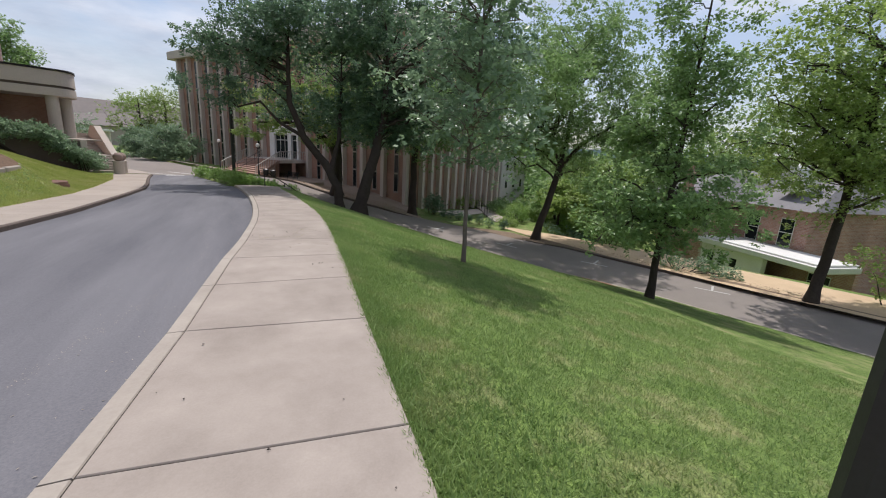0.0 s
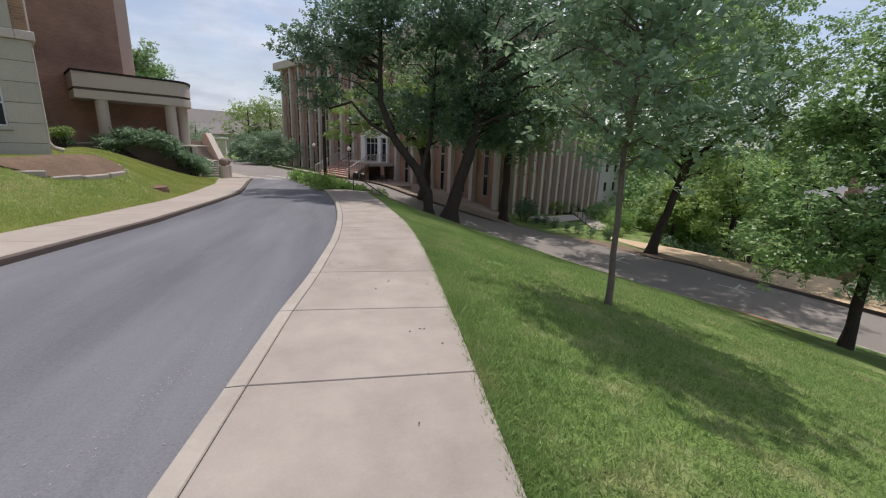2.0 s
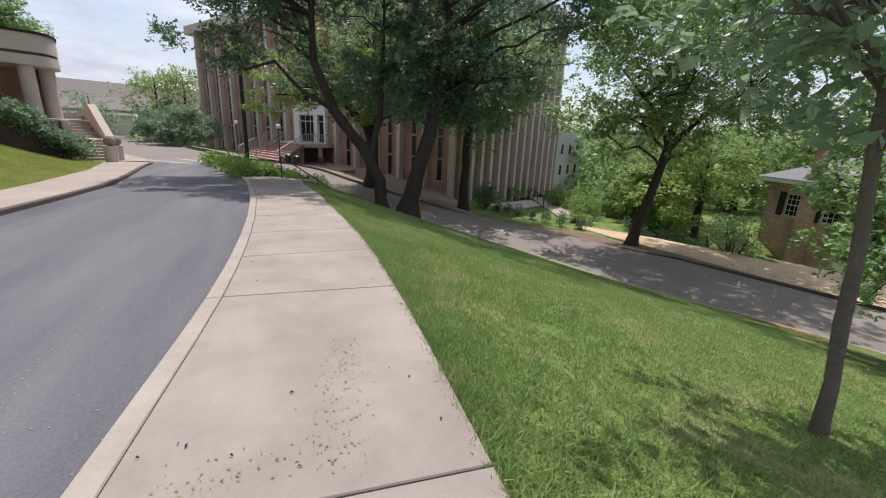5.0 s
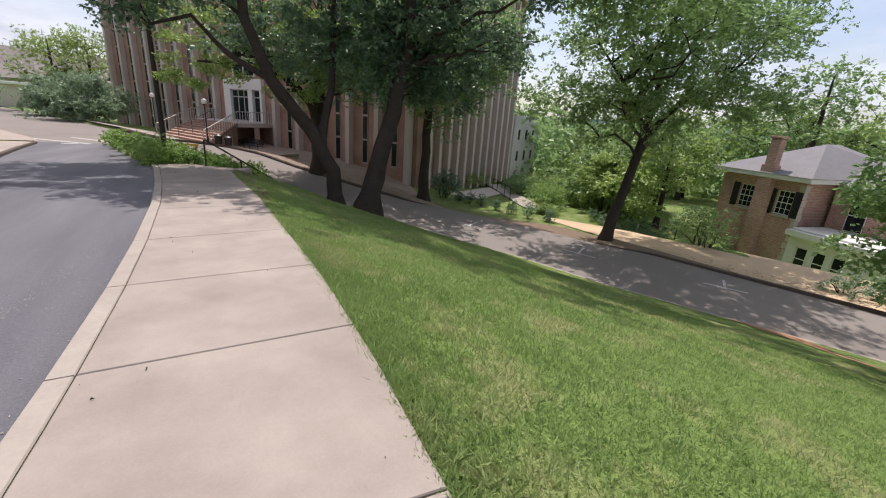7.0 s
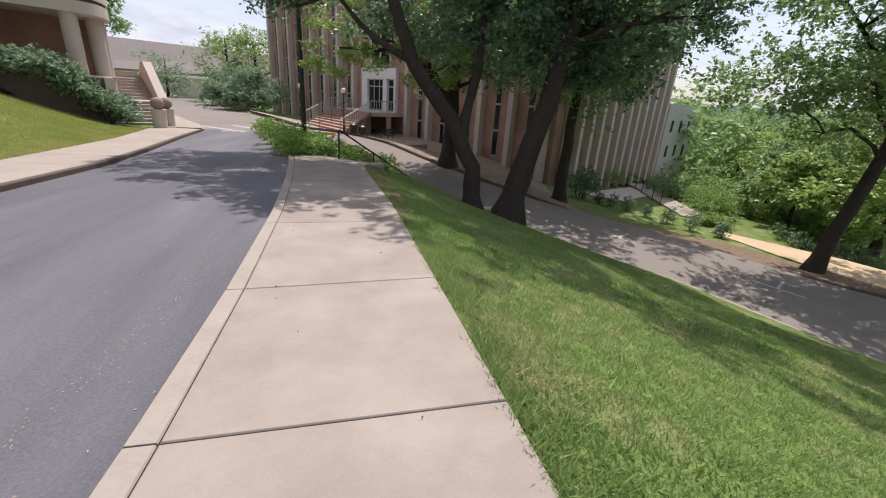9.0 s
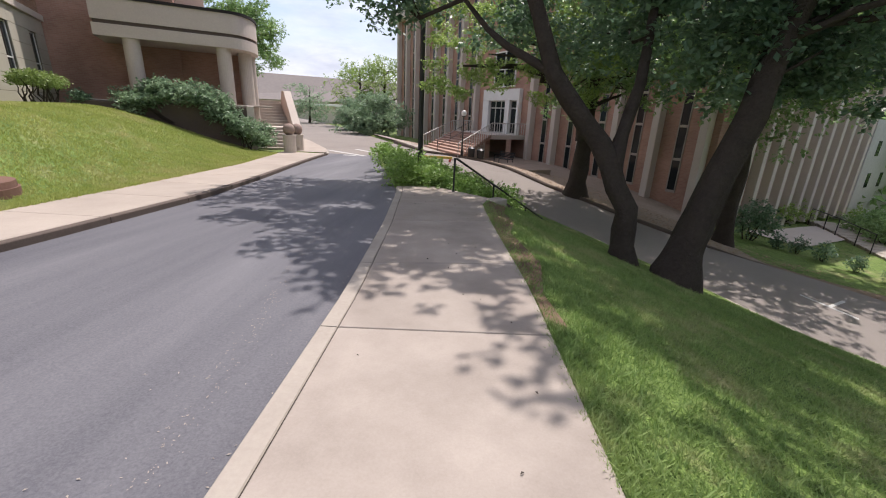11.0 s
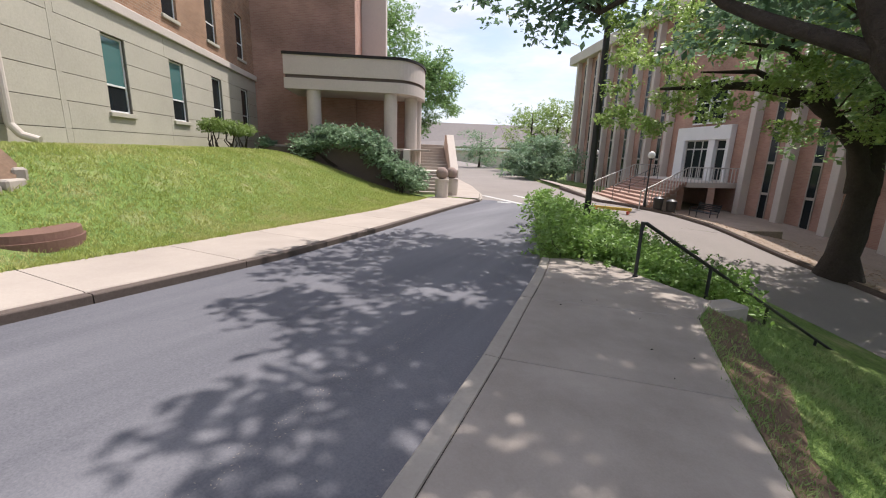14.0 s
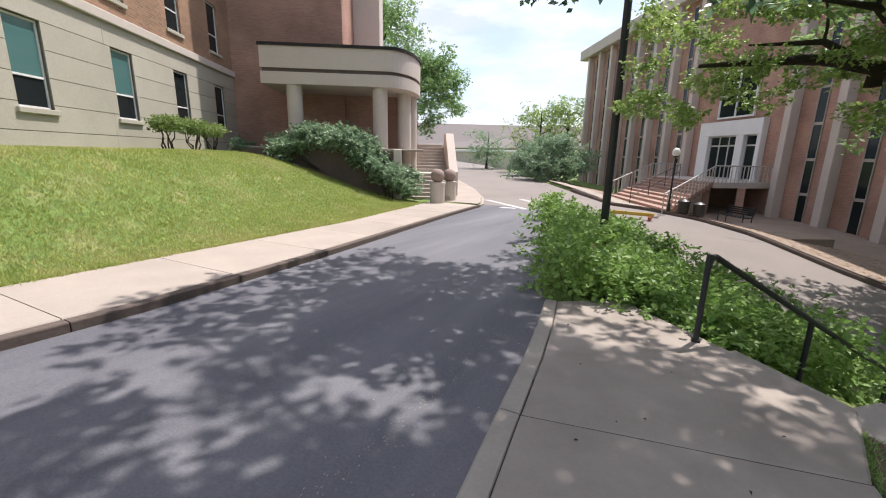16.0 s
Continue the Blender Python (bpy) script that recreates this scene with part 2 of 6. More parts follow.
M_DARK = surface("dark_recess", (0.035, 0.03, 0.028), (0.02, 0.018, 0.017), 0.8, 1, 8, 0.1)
M_MARK = surface("road_paint", (0.62, 0.61, 0.58), (0.35, 0.34, 0.33), 0.8, 2.0, 25, 0.1, mixed=1.0)
M_STEEL = surface("steel_rail", (0.55, 0.53, 0.50), (0.42, 0.40, 0.38), 0.45, 3, 20, 0.05, metal=0.3)
M_PLAZA = surface("leaf_strewn_stone", (0.40, 0.315, 0.25), (0.17, 0.125, 0.095), 0.95, 0.9, 12, 0.5, mixed=1.2)
M_BALL = surface("pinkish_stone", (0.36, 0.27, 0.23), (0.24, 0.175, 0.15), 0.85, 3.0, 30, 0.3, mixed=1.0)
M_RUST = surface("rusty_iron", (0.22, 0.125, 0.095), (0.13, 0.07, 0.055), 0.8, 2.0, 30, 0.2, mixed=1.0)
M_CLAY = surface("orange_clay", (0.42, 0.24, 0.14), (0.27, 0.16, 0.09), 0.95, 1.5, 18, 0.4, mixed=1.0)
M_VERGE = surface("bare_verge", (0.27, 0.195, 0.14), (0.13, 0.095, 0.065), 0.95, 1.0, 14, 0.5, mixed=1.1)
M_TILE = surface("brown_roof", (0.235, 0.205, 0.19), (0.195, 0.17, 0.16), 0.9, 0.05, 1, 0.0)
M_BEIGE = surface("beige_wall", (0.42, 0.37, 0.32), (0.36, 0.315, 0.27), 0.9, 0.05, 1, 0.0)
# blue distance haze is put into the hills' colour
M_HILL = surface("far_hills", (0.28, 0.36, 0.43), (0.24, 0.32, 0.38), 0.95, 0.005, 0.05, 0.0)
M_MOSS = surface("olive_moss", (0.33, 0.29, 0.14), (0.22, 0.19, 0.095), 0.95, 3, 30, 0.2)
M_DRYLEAF = surface("dry_leaf", (0.36, 0.25, 0.16), (0.20, 0.13, 0.085), 0.9, 3, 30, 0.1, spread=0.6)
M_LEAF_MID2 = foliage("clipped_leaves", (0.10, 0.165, 0.04), (0.30, 0.39, 0.12), 0.4)
# brighter copy of M_GRASS: sunlight put into the blade colour, over dry straw patches
M_GRASS_SUN = foliage("sunlit_dry_blades", (0.27, 0.34, 0.07), (0.50, 0.52, 0.17), 0.35, 0.7, (0.66, 0.54, 0.31), 0.55)
M_STEP = surface("brick_step", (0.42, 0.28, 0.22), (0.30, 0.19, 0.15), 0.9, 1.2, 14, 0.2, mixed=1.0, spread=0.15)
M_LEAF_OAK = foliage("oak_leaves", (0.068, 0.133, 0.084), (0.232, 0.352, 0.203), 0.40, 0.42)
M_LEAF_LIGHT = foliage("light_leaves", (0.156, 0.252, 0.066), (0.408, 0.528, 0.156), 0.48, 0.42)
M_LEAF_MID = foliage("mid_leaves", (0.124, 0.226, 0.087), (0.364, 0.516, 0.197), 0.46, 0.42)
M_LEAF_GREY = foliage("greyish_leaves", (0.129, 0.215, 0.129), (0.372, 0.501, 0.308), 0.40, 0.4)
M_LEAF_IVY = foliage("groundcover_leaves", (0.10, 0.20, 0.04), (0.32, 0.48, 0.12), 0.42)
M_GRASS = foliage("grass_blades", (0.15, 0.26, 0.065), (0.36, 0.46, 0.165), 0.35, 0.7, (0.50, 0.45, 0.24), 1.0)
glass = bpy.data.materials.new("window_glass")
glass.use_nodes = True
gb = glass.node_tree.nodes["Principled BSDF"]
gb.inputs["Base Color"].default_value = (0.016, 0.02, 0.022, 1)
gb.inputs["Roughness"].default_value = 0.06
gb.inputs["Specular IOR Level"].default_value = 0.25
M_GLASS = glass
teal = bpy.data.materials.new("teal_glass")
teal.use_nodes = True
tb = teal.node_tree.nodes["Principled BSDF"]
tb.inputs["Base Color"].default_value = (0.075, 0.17, 0.165, 1)
tb.inputs["Roughness"].default_value = 0.08
tb.inputs["Specular IOR Level"].default_value = 0.8
M_TEAL = teal


# ---- mesh helpers ----
def mesh_ob(name, verts, faces, material, parent=None, label="", smooth=False):
    me = bpy.data.meshes.new(name)
    me.from_pydata([tuple(v) for v in verts], [], [tuple(f) for f in faces])
    me.materials.append(material)
    if smooth:
        me.shade_smooth()
    ob = new(name, me)
    if parent:
        ob.parent = parent
    if label:
        ob["label"] = label
    return ob


def part(name, bm, material, parent=None, label="", smooth=False):
    """Links a bmesh as one mesh object, under a thing or a part."""
    me = bpy.data.meshes.new(name)
    bmesh.ops.recalc_face_normals(bm, faces=bm.faces)
    bm.to_mesh(me)
    bm.free()
    me.materials.append(material)
    if smooth:
        me.shade_smooth()
    ob = new(name, me)
    if parent:
        ob.parent = parent
    if label:
        ob["label"] = label
    return ob


def box(bm, x0, y0, z0, x1, y1, z1, bevel=0.0, m=None):
    r = bmesh.ops.create_cube(bm, size=1.0)
    vs = r["verts"]
    for v in vs:
        v.co = Vector(((x0 + x1) / 2 + v.co.x * (x1 - x0), (y0 + y1) / 2 + v.co.y * (y1 - y0), (z0 + z1) / 2 + v.co.z * (z1 - z0)))
    if bevel:
        es = list({e for v in vs for e in v.link_edges})
        g = bmesh.ops.bevel(bm, geom=es, offset=bevel, segments=1, affect="EDGES", profile=0.5)
        vs = list({v for f in g["faces"] for v in f.verts} | {v for v in vs if v.is_valid})
    if m is not None:
        bmesh.ops.transform(bm, matrix=m, verts=vs)
    return vs


def tube(bm, a, b, r0, r1=None, seg=10, caps=True):
    a, b = Vector(a), Vector(b)
    r1 = r0 if r1 is None else r1
    d = b - a
    q = d.to_track_quat("Z", "Y").to_matrix().to_4x4()
    r = bmesh.ops.create_cone(bm, cap_ends=caps, segments=seg, radius1=r0, radius2=r1, depth=d.length)
    bmesh.ops.transform(bm, matrix=Matrix.Translation((a + b) / 2) @ q, verts=r["verts"])


def polytube(bm, pts, r, seg=8):
    """A bent tube through points, joined at the bends."""
    for a, b in zip(pts[:-1], pts[1:]):
        tube(bm, a, b, r, r, seg)
    for p in pts[1:-1]:
        s = bmesh.ops.create_icosphere(bm, subdivisions=1, radius=r * 1.03)
        bmesh.ops.translate(bm, verts=s["verts"], vec=Vector(p))


def thing(name, m, label, category, group="", kind=""):
    ob = new(name)
    ob.matrix_basis = m
    return tagged(ob, label, category, group, kind)


def basis(origin, xdir, z=0.0):
    """A frame with x along xdir, y to its left, z up."""
    x = Vector((xdir[0], xdir[1], 0)).normalized()
    y = Vector((-x.y, x.x, 0))
    m = Matrix.Identity(4)
    m.col[0][:3], m.col[1][:3], m.col[3][:3] = x, y, (origin[0], origin[1], z)
    return m


# ---- the lie of the land ----
def table(*pairs):
    ks, vs = [p[0] for p in pairs], [p[1] for p in pairs]
    return lambda y: float(np.interp(y, ks, vs))


kerb_in = table((-30, -7.5), (-12, -3.5), (-4, -1.75), (2.1, -0.92), (3.9, -0.66), (5.5, -0.49), (6.7, -0.39), (8.2, -0.21), (10.5, 0.02), (12, 0.1), (13.6, 0.14), (15.4, 0.14), (18.2, 0.07), (21.2, -0.12), (23, -0.29), (24.4, -0.41), (25.7, -0.6), (30, -1.65), (34, -2.6), (39, -3.75))
kerb_out = table((5.5, 0.05), (8.0, 0.0))
kerb_w = lambda y: 0.155
kerb_x = lambda y: kerb_in(y) - kerb_out(y)
walk_x = table((-30, -5.7), (-12, -1.8), (-4, -0.05), (1.4, 0.73), (3.7, 1.0), (6.1, 1.3), (7.8, 1.5), (9.7, 1.7), (11.7, 1.85), (13.3, 1.91), (15.2, 1.89), (18.5, 1.86), (21.7, 1.68), (23.4, 1.62), (24.3, 1.86), (26.05, 0.27), (26.3, 0.0))
left_kerb_x = table((-30, -11), (-12, -7.4), (0, -5.2), (8, -4.58), (12.3, -4.25), (14, -4.12), (19.5, -4.1), (23, -4.19), (26.5, -4.64), (30, -5.22), (33.7, -5.8), (37.5, -6.3))
left_back_x = table((-30, -13), (-12, -9.2), (0, -7.0), (8, -6.2), (14.9, -5.85), (19.2, -5.75), (23, -6.1), (29.6, -6.95), (35.5, -8.3), (38, -8.9))
near_x = table((-60, 40), (-30, 29), (0, 20.6), (5.4, 18.6), (11.9, 16.6), (16.8, 14.2), (22.3, 11.6), (24.2, 10.0), (27, 8.2), (29.5, 6.4), (32, 4.3), (35, 1.2), (39, -3.7))
far_x = table((-60, 46), (-30, 34.5), (0, 25.6), (6.9, 23.4), (11.3, 22.0), (13, 21.2), (16.6, 20.0), (20.5, 18.75), (23, 17.0), (26, 15.3), (27.9, 13.5), (30.5, 10.45), (32.7, 8.6), (36.7, 5.7), (40, 3.8), (41.6, 2.3), (42.5, 0.4), (43.4, -1.45), (51.3, -5.25), (61.8, -10.3), (72.7, -15.8), (91, -26.8), (200, -110))
road_fall = table((-40, 0.8), (0, 0.0), (25, -1.0), (38, -1.5), (45, -1.6), (70, -1.35), (120, -0.6), (200, 0.5))
street_fall = table((-60, -1.45), (-45, -1.55), (-36, -1.75), (-31, -2.2), (-20, -3.6), (-15, -4.1), (-9, -4.4), (0, -4.5), (30, -4.6), (80, -5.0))


road_left = table((37.5, -6.3), (38.6, -6.5), (39.6, -6.9), (41.4, -7.6), (46.9, -10.4), (58, -17.7), (77.8, -30), (200, -150))


def walk_z(y):
    return road_fall(y)


def street_z(x, y):
    return street_fall(0.53 * x - 0.848 * y)


def road_z(x, y):
    return road_fall(y) - 0.1


def fork_z(x, y):
    """The paving where the lower street leaves the road."""
    w = smooth(-4.5, -0.5, x) * (1 - smooth(43, 50, y))
    return road_z(x, y) * (1 - w) + street_z(x, y) * w


def smooth(a, b, x):
    t = min(1.0, max(0.0, (x - a) / (b - a)))
    return t * t * (3 - 2 * t)


U, V = Vector((-0.53, 0.848, 0)), Vector((0.848, 0.53, 0))
HALL = Vector((-13.58, 26.72, 0))
HALL_SIZE = 1.058


def left_z(x, y):
    """The lawn that mounts from the far pavement to the hall."""
    b = left_back_x(min(y, 38))
    z0 = road_fall(y)
    d = max(0.0, b - x)
    p = Vector((x, y, 0)) - HALL
    u = p.dot(U)
    top = 0.62 - 0.5 * smooth(4.0, 11.0, u) - 1.3 * smooth(9.0, 16.0, u)
    run = max(2.6, 0.78 * (b - (HALL.x - 0.625 * (y - HALL.y)))) if y > 20.5 else 2.6 + 0.25 * min(20.5 - y, 12.0)
    return z0 + (top - z0) * smooth(0.0, 1.0, d / run) if top > z0 else z0


def right_z(x, y):
    """The bank that falls from the walk to the lower street."""
    a, b = walk_x(y), near_x(y)
    t = (x - a) / max(0.1, b - a)
    za, zb = walk_z(y) - 0.02, street_z(b, y) + 0.02
    return za + (zb - za) * (0.88 * t + 0.12 * smooth(0, 1, t))


def far_z(x, y):
    """The ground beyond the lower street: it dips to the library, and falls away to the valley."""
    e = (x - far_x(y)) * 0.85
    z0 = street_fall(0.53 * x - 0.848 * y) + 0.12 - 0.16 * min(max(e, 0.0), 6.5)
    z1 = -4.35 - 0.045 * max(e, 0.0)
    t = smooth(9.0, 19.0, x + 0.25 * (30 - y))
    return z0 * (1 - t) + z1 * t - 5.0 * smooth(35, 160, e) - 2.6 * smooth(4.8, 10.0, e) * (1 - smooth(22, 30, y))


def bed_z(x, y):
    a, b = kerb_x(y), near_x(y)
    t = (x - a) / max(0.1, b - a)
    return (road_fall(y) + 0.05) * (1 - t) + (street_z(b, y) + 0.05) * t


def land(x, y):
    """Height of the open ground."""
    if y < 26.0:
        if x > far_x(y):
            return far_z(x, y)
        if x > near_x(y):
            return street_z(x, y)
        if x > walk_x(y):
            return right_z(x, y)
        if x > kerb_x(y):
            return walk_z(y)
        if x > left_kerb_x(y):
            return road_z(x, y)
        if x > left_back_x(y):
            return walk_z(y)
        return left_z(x, y)
    if x > far_x(y):
        return far_z(x, y)
    if y < 39 and x > near_x(y):
        return street_z(x, y)
    if y < 39 and x > kerb_x(y):
        return bed_z(x, y)
    if x > (left_kerb_x(y) if y < 37.5 else road_left(y)):
        return road_z(x, y)
    if y < 38 and x > left_back_x(y):
        return walk_z(y)
    return left_z(x, y)


# ---- large structure ----
def strip(name, xa, xb, y0, y1, zf, material, ny=None, nx=2, parent=None):
    ys = np.linspace(y0, y1, ny or max(2, int((y1 - y0) / 0.6)))
    verts, faces = [], []
    for y in ys:
        a, b = xa(y), xb(y)
        for k in range(nx):
            x = a + (b - a) * k / (nx - 1)
            verts.append((x, y, zf(x, y)))
    for r in range(len(ys) - 1):
        for k in range(nx - 1):
            i = r * nx + k
            faces.append((i, i + 1, i + nx + 1, i + nx))
    return mesh_ob(name, verts, faces, material, parent)


def ground_sheet():
    """One sheet to the horizon; it passes under the paving."""
    ys = np.concatenate([np.array([-900, -400, -200, -100, -60]), np.arange(-40, 48, 0.5), np.arange(48, 90, 2.0), np.array([100, 120, 150, 200, 300, 500, 900, 1600])])
    verts, faces = [], []
    rows = []
    for y in ys:
        yy = min(max(y, -40), 200)
        row = []
        bl = left_back_x(yy) if yy < 38 else road_left(yy) - 0.3
        wr = walk_x(yy) if yy < 26 else (kerb_x(yy) if yy < 39 else 0.5 * (road_left(yy) + far_x(yy)))
        nr = near_x(yy) if yy < 39 else wr + 0.05
        fr = far_x(yy)
        left = [bl - d for d in (1500, 700, 300, 150, 90, 60, 45, 35, 26, 20, 16, 13, 11, 9.5, 8, 7, 6, 5, 4.5, 4, 3.5, 3, 2.6, 2.2, 1.8, 1.5, 1.2, 0.9, 0.6, 0.3, 0.0)]
        for x in sorted(left):
            row.append((x, y, left_z(x, yy)))
        row.append((bl + 0.03, y, road_z(0, yy) - 0.3))
        row.append((wr - 0.03, y, road_z(0, yy) - 0.3))
        zf = right_z if yy < 26 else (bed_z if yy < 39 else road_z)
        for k in range(16):
            x = wr + (nr - wr) * k / 15
            row.append((x, y, zf(x, yy) - (0.6 if yy >= 39 else 0)))
        row.append((nr - 0.02, y, street_z(nr, yy) - (0.7 if yy >= 38 else 0.3)))
        row.append((fr + 0.05, y, street_z(fr, yy) - 0.4))
        for d in (0.12, 0.6, 1.3, 2, 3, 4, 5, 6, 7.5, 9, 11, 13, 16, 20, 25, 32, 42, 60, 90, 150, 300, 700, 1500):
            row.append((fr + d, y, far_z(fr + d, yy) - (0.02 if d > 0.2 else 0.05)))
        rows.append(row)
    n = len(rows[0])
    for row in rows:
        verts.extend(row)
    for r in range(len(rows) - 1):
        for k in range(n - 1):
            i = r * n + k
            faces.append((i, i + 1, i + n + 1, i + n))
    return tagged(mesh_ob("ground", verts, faces, M_LAWN, smooth=True), "mown green grass over sloping ground", "ground", kind="structure")


ground_sheet()
tagged(strip("road", lambda y: left_kerb_x(y) if y < 37.5 else road_left(y), lambda y: kerb_x(y) + 0.01, -30, 39.0, road_z, M_ASPHALT, nx=5), "dark grey asphalt road curving past the walk", "road", kind="structure")
tagged(strip("road_2", road_left, far_x, 39.0, 120, fork_z, M_STREET, nx=17), "paler asphalt of the road running on past the library", "road", kind="structure")
tagged(strip("road_3", near_x, far_x, -58, 39.0, street_z, M_STREET, nx=5), "worn grey asphalt of the lower street", "road", kind="structure")


def slab_band(name, xa, xb, y0, y1, top, depth, material, parent=None, step=0.6, bevel=0.012):
    """A raised band of paving with a rounded edge and real sides."""
    ys = np.linspace(y0, y1, max(2, int((y1 - y0) / step) + 1))
    verts, faces = [], []
    for y in ys:
        a, b = xa(y), xb(y)
        za, zb = top(a, y), top(b, y)
        verts += [(a, y, za - depth), (a, y, za - bevel), (a + bevel, y, za), (b - bevel, y, zb), (b, y, zb - bevel), (b, y, zb - depth)]
    for r in range(len(ys) - 1):
        for k in range(5):
            i = r * 6 + k
            faces.append((i, i + 1, i + 7, i + 6))
    n = len(verts)
    faces.append((5, 4, 3, 2, 1, 0))
    faces.append((n - 6, n - 5, n - 4, n - 3, n - 2, n - 1))
    return mesh_ob(name, verts, faces, material, parent)


wz = lambda x, y: walk_z(y)
lz = lambda x, y: walk_z(y)
pavement = tagged(new("pavement"), "pale concrete walk with worn joints beside the road", "pavement", kind="structure")
pavement_2 = tagged(new("pavement_2"), "tan concrete walk with a dark stone kerb", "pavement", kind="structure")
# joints of the walk: where each crosses the kerb side and the lawn side
JOINTS = [(-8.2, -8.4), (-6.7, -6.9), (-5.2, -5.4), (-3.7, -3.9), (-2.2, -2.4), (-0.7, -0.9), (0.75, 0.55), (2.16, 1.95), (3.91, 3.69), (5.33, 5.22), (6.77, 6.6), (8.25, 8.1), (10.75, 10.6), (12.2, 12.2), (13.70, 13.73), (15.35, 15.45), (17.44, 17.51), (19.02, 19.28), (21.35, 21.62), (23.1, 23.42)]


def paving_slab(a, b, last=False):
    """One cast slab between two joints, with its rounded edges and its sides."""
    g = 0.0055
    n = 4
    left = [(kerb_x(y) + kerb_w(y) + g, y) for y in np.linspace(a[0] + g, b[0] - g, n)]
    right = [(walk_x(y), y) for y in np.linspace(a[1] + g, b[1] - g, n)]
    ring = left + right[::-1]
    cx, cy = sum(p[0] for p in ring) / len(ring), sum(p[1] for p in ring) / len(ring)
    verts = []
    for x, y in ring:
        verts.append((x, y, walk_z(y) - 0.11))
    for x, y in ring:
        verts.append((x, y, walk_z(y) - 0.007))
    for x, y in ring:
        d = math.hypot(x - cx, y - cy)
        verts.append((x - 0.008 * (x - cx) / d, y - 0.008 * (y - cy) / d, walk_z(y)))
    k = len(ring)
    faces = [tuple(range(2 * k, 3 * k))[::-1]]
    for r in (0, 1):
        for i in range(k):
            j = (i + 1) % k
            faces.append((r * k + i, r * k + k + i, r * k + k + j, r * k + j))
    return mesh_ob("paving_slab", verts, faces, M_WALK, pavement)


def kerb_stone(a, b, xa, width, top, material, parent, drop):
    ys = np.linspace(a + 0.006, b - 0.006, 4)
    verts, faces = [], []
    for y in ys:
        x = xa(y)
        z = top(x, y)
        w = width(y) if callable(width) else width
        verts += [(x, y, z - drop), (x + 0.004, y, z - 0.03), (x + 0.025, y, z), (x + w - 0.008, y, z), (x + w, y, z - 0.012), (x + w, y, z - drop)]
    for r in range(3):
        for k in range(5):
            i = r * 6 + k
            faces.append((i + 6, i + 7, i + 1, i))
    faces += [(0, 1, 2, 3, 4, 5), (23, 22, 21, 20, 19, 18)]
    return mesh_ob("kerb_stone", verts, faces, material, parent)


for a, b in zip(JOINTS[:-1], JOINTS[1:]):
    paving_slab(a, b)
    kerb_stone(a[0], b[0], kerb_x, kerb_w, wz, M_KERB, pavement, 0.22)
# the last slab is cut slantwise along the planting bed
kerb_stone(23.1, 25.62, kerb_x, kerb_w, wz, M_KERB, pavement, 0.22)
end = [(kerb_x(y) + kerb_w(y) + 0.007, y) for y in (23.107, 24.0, 24.8, 25.62)] + [(0.25, 26.1), (1.0, 25.26), (1.85, 24.3), (1.62, 23.427)]
k = len(end)
mesh_ob("paving_slab", [(x, y, walk_z(y) - 0.2) for x, y in end] + [(x, y, walk_z(y) - 0.01) for x, y in end] + [(x + 0.012 * (0.5 - x), y + 0.012 * (24.6 - y), walk_z(y)) for x, y in end],
        [tuple(range(3 * k - 1, 2 * k - 1, -1))] + [(r * k + i, r * k + k + i, r * k + k + (i + 1) % k, r * k + (i + 1) % k) for r in (0, 1) for i in range(k)], M_WALK, pavement)
strip("joint_filling", lambda y: kerb_x(y) + 0.02, lambda y: walk_x(y) - 0.03, -8.2, 23.6, lambda x, y: walk_z(y) - 0.009, M_JOINT, parent=pavement)
# the opposite walk
for k in range(24):
    y0 = -8 + k * 1.9
    y1 = min(y0 + 1.9, 38.0)
    slab_band("paving_slab", lambda y: left_back_x(y), lambda y: left_kerb_x(y) - 0.16, y0 + 0.006, y1 - 0.006, lz, 0.12, M_WALK_TAN, pavement_2)
    kerb_stone(y0, y1, lambda y: left_kerb_x(y) - 0.15, 0.15, lz, M_KERB_DARK, pavement_2, 0.3)
# kerbs of the lower street and of the road beyond
street_kerb = tagged(new("kerb"), "dark worn stone kerb along the lower street", "kerb", kind="structure")
for k in range(56):
    y0 = -6 + k * 1.0
    kerb_stone(y0, y0 + 1.0, far_x, 0.16, lambda x, y: far_z(x + 0.05, y) + 0.01, M_KERB_DARK, street_kerb, 0.3)
for k in range(36):
    y0 = -6 + k * 1.0
    kerb_stone(y0, y0 + 1.0, lambda y: near_x(y) - 0.14, 0.14, lambda x, y: street_z(x, y) + 0.05, M_KERB, street_kerb, 0.25)
for k in range(16):
    y0 = 37.9 + k * 2.0
    kerb_stone(y0, y0 + 2.0, lambda y: road_left(y) - 0.15, 0.15, lambda x, y: road_fall(y), M_KERB, street_kerb, 0.3)


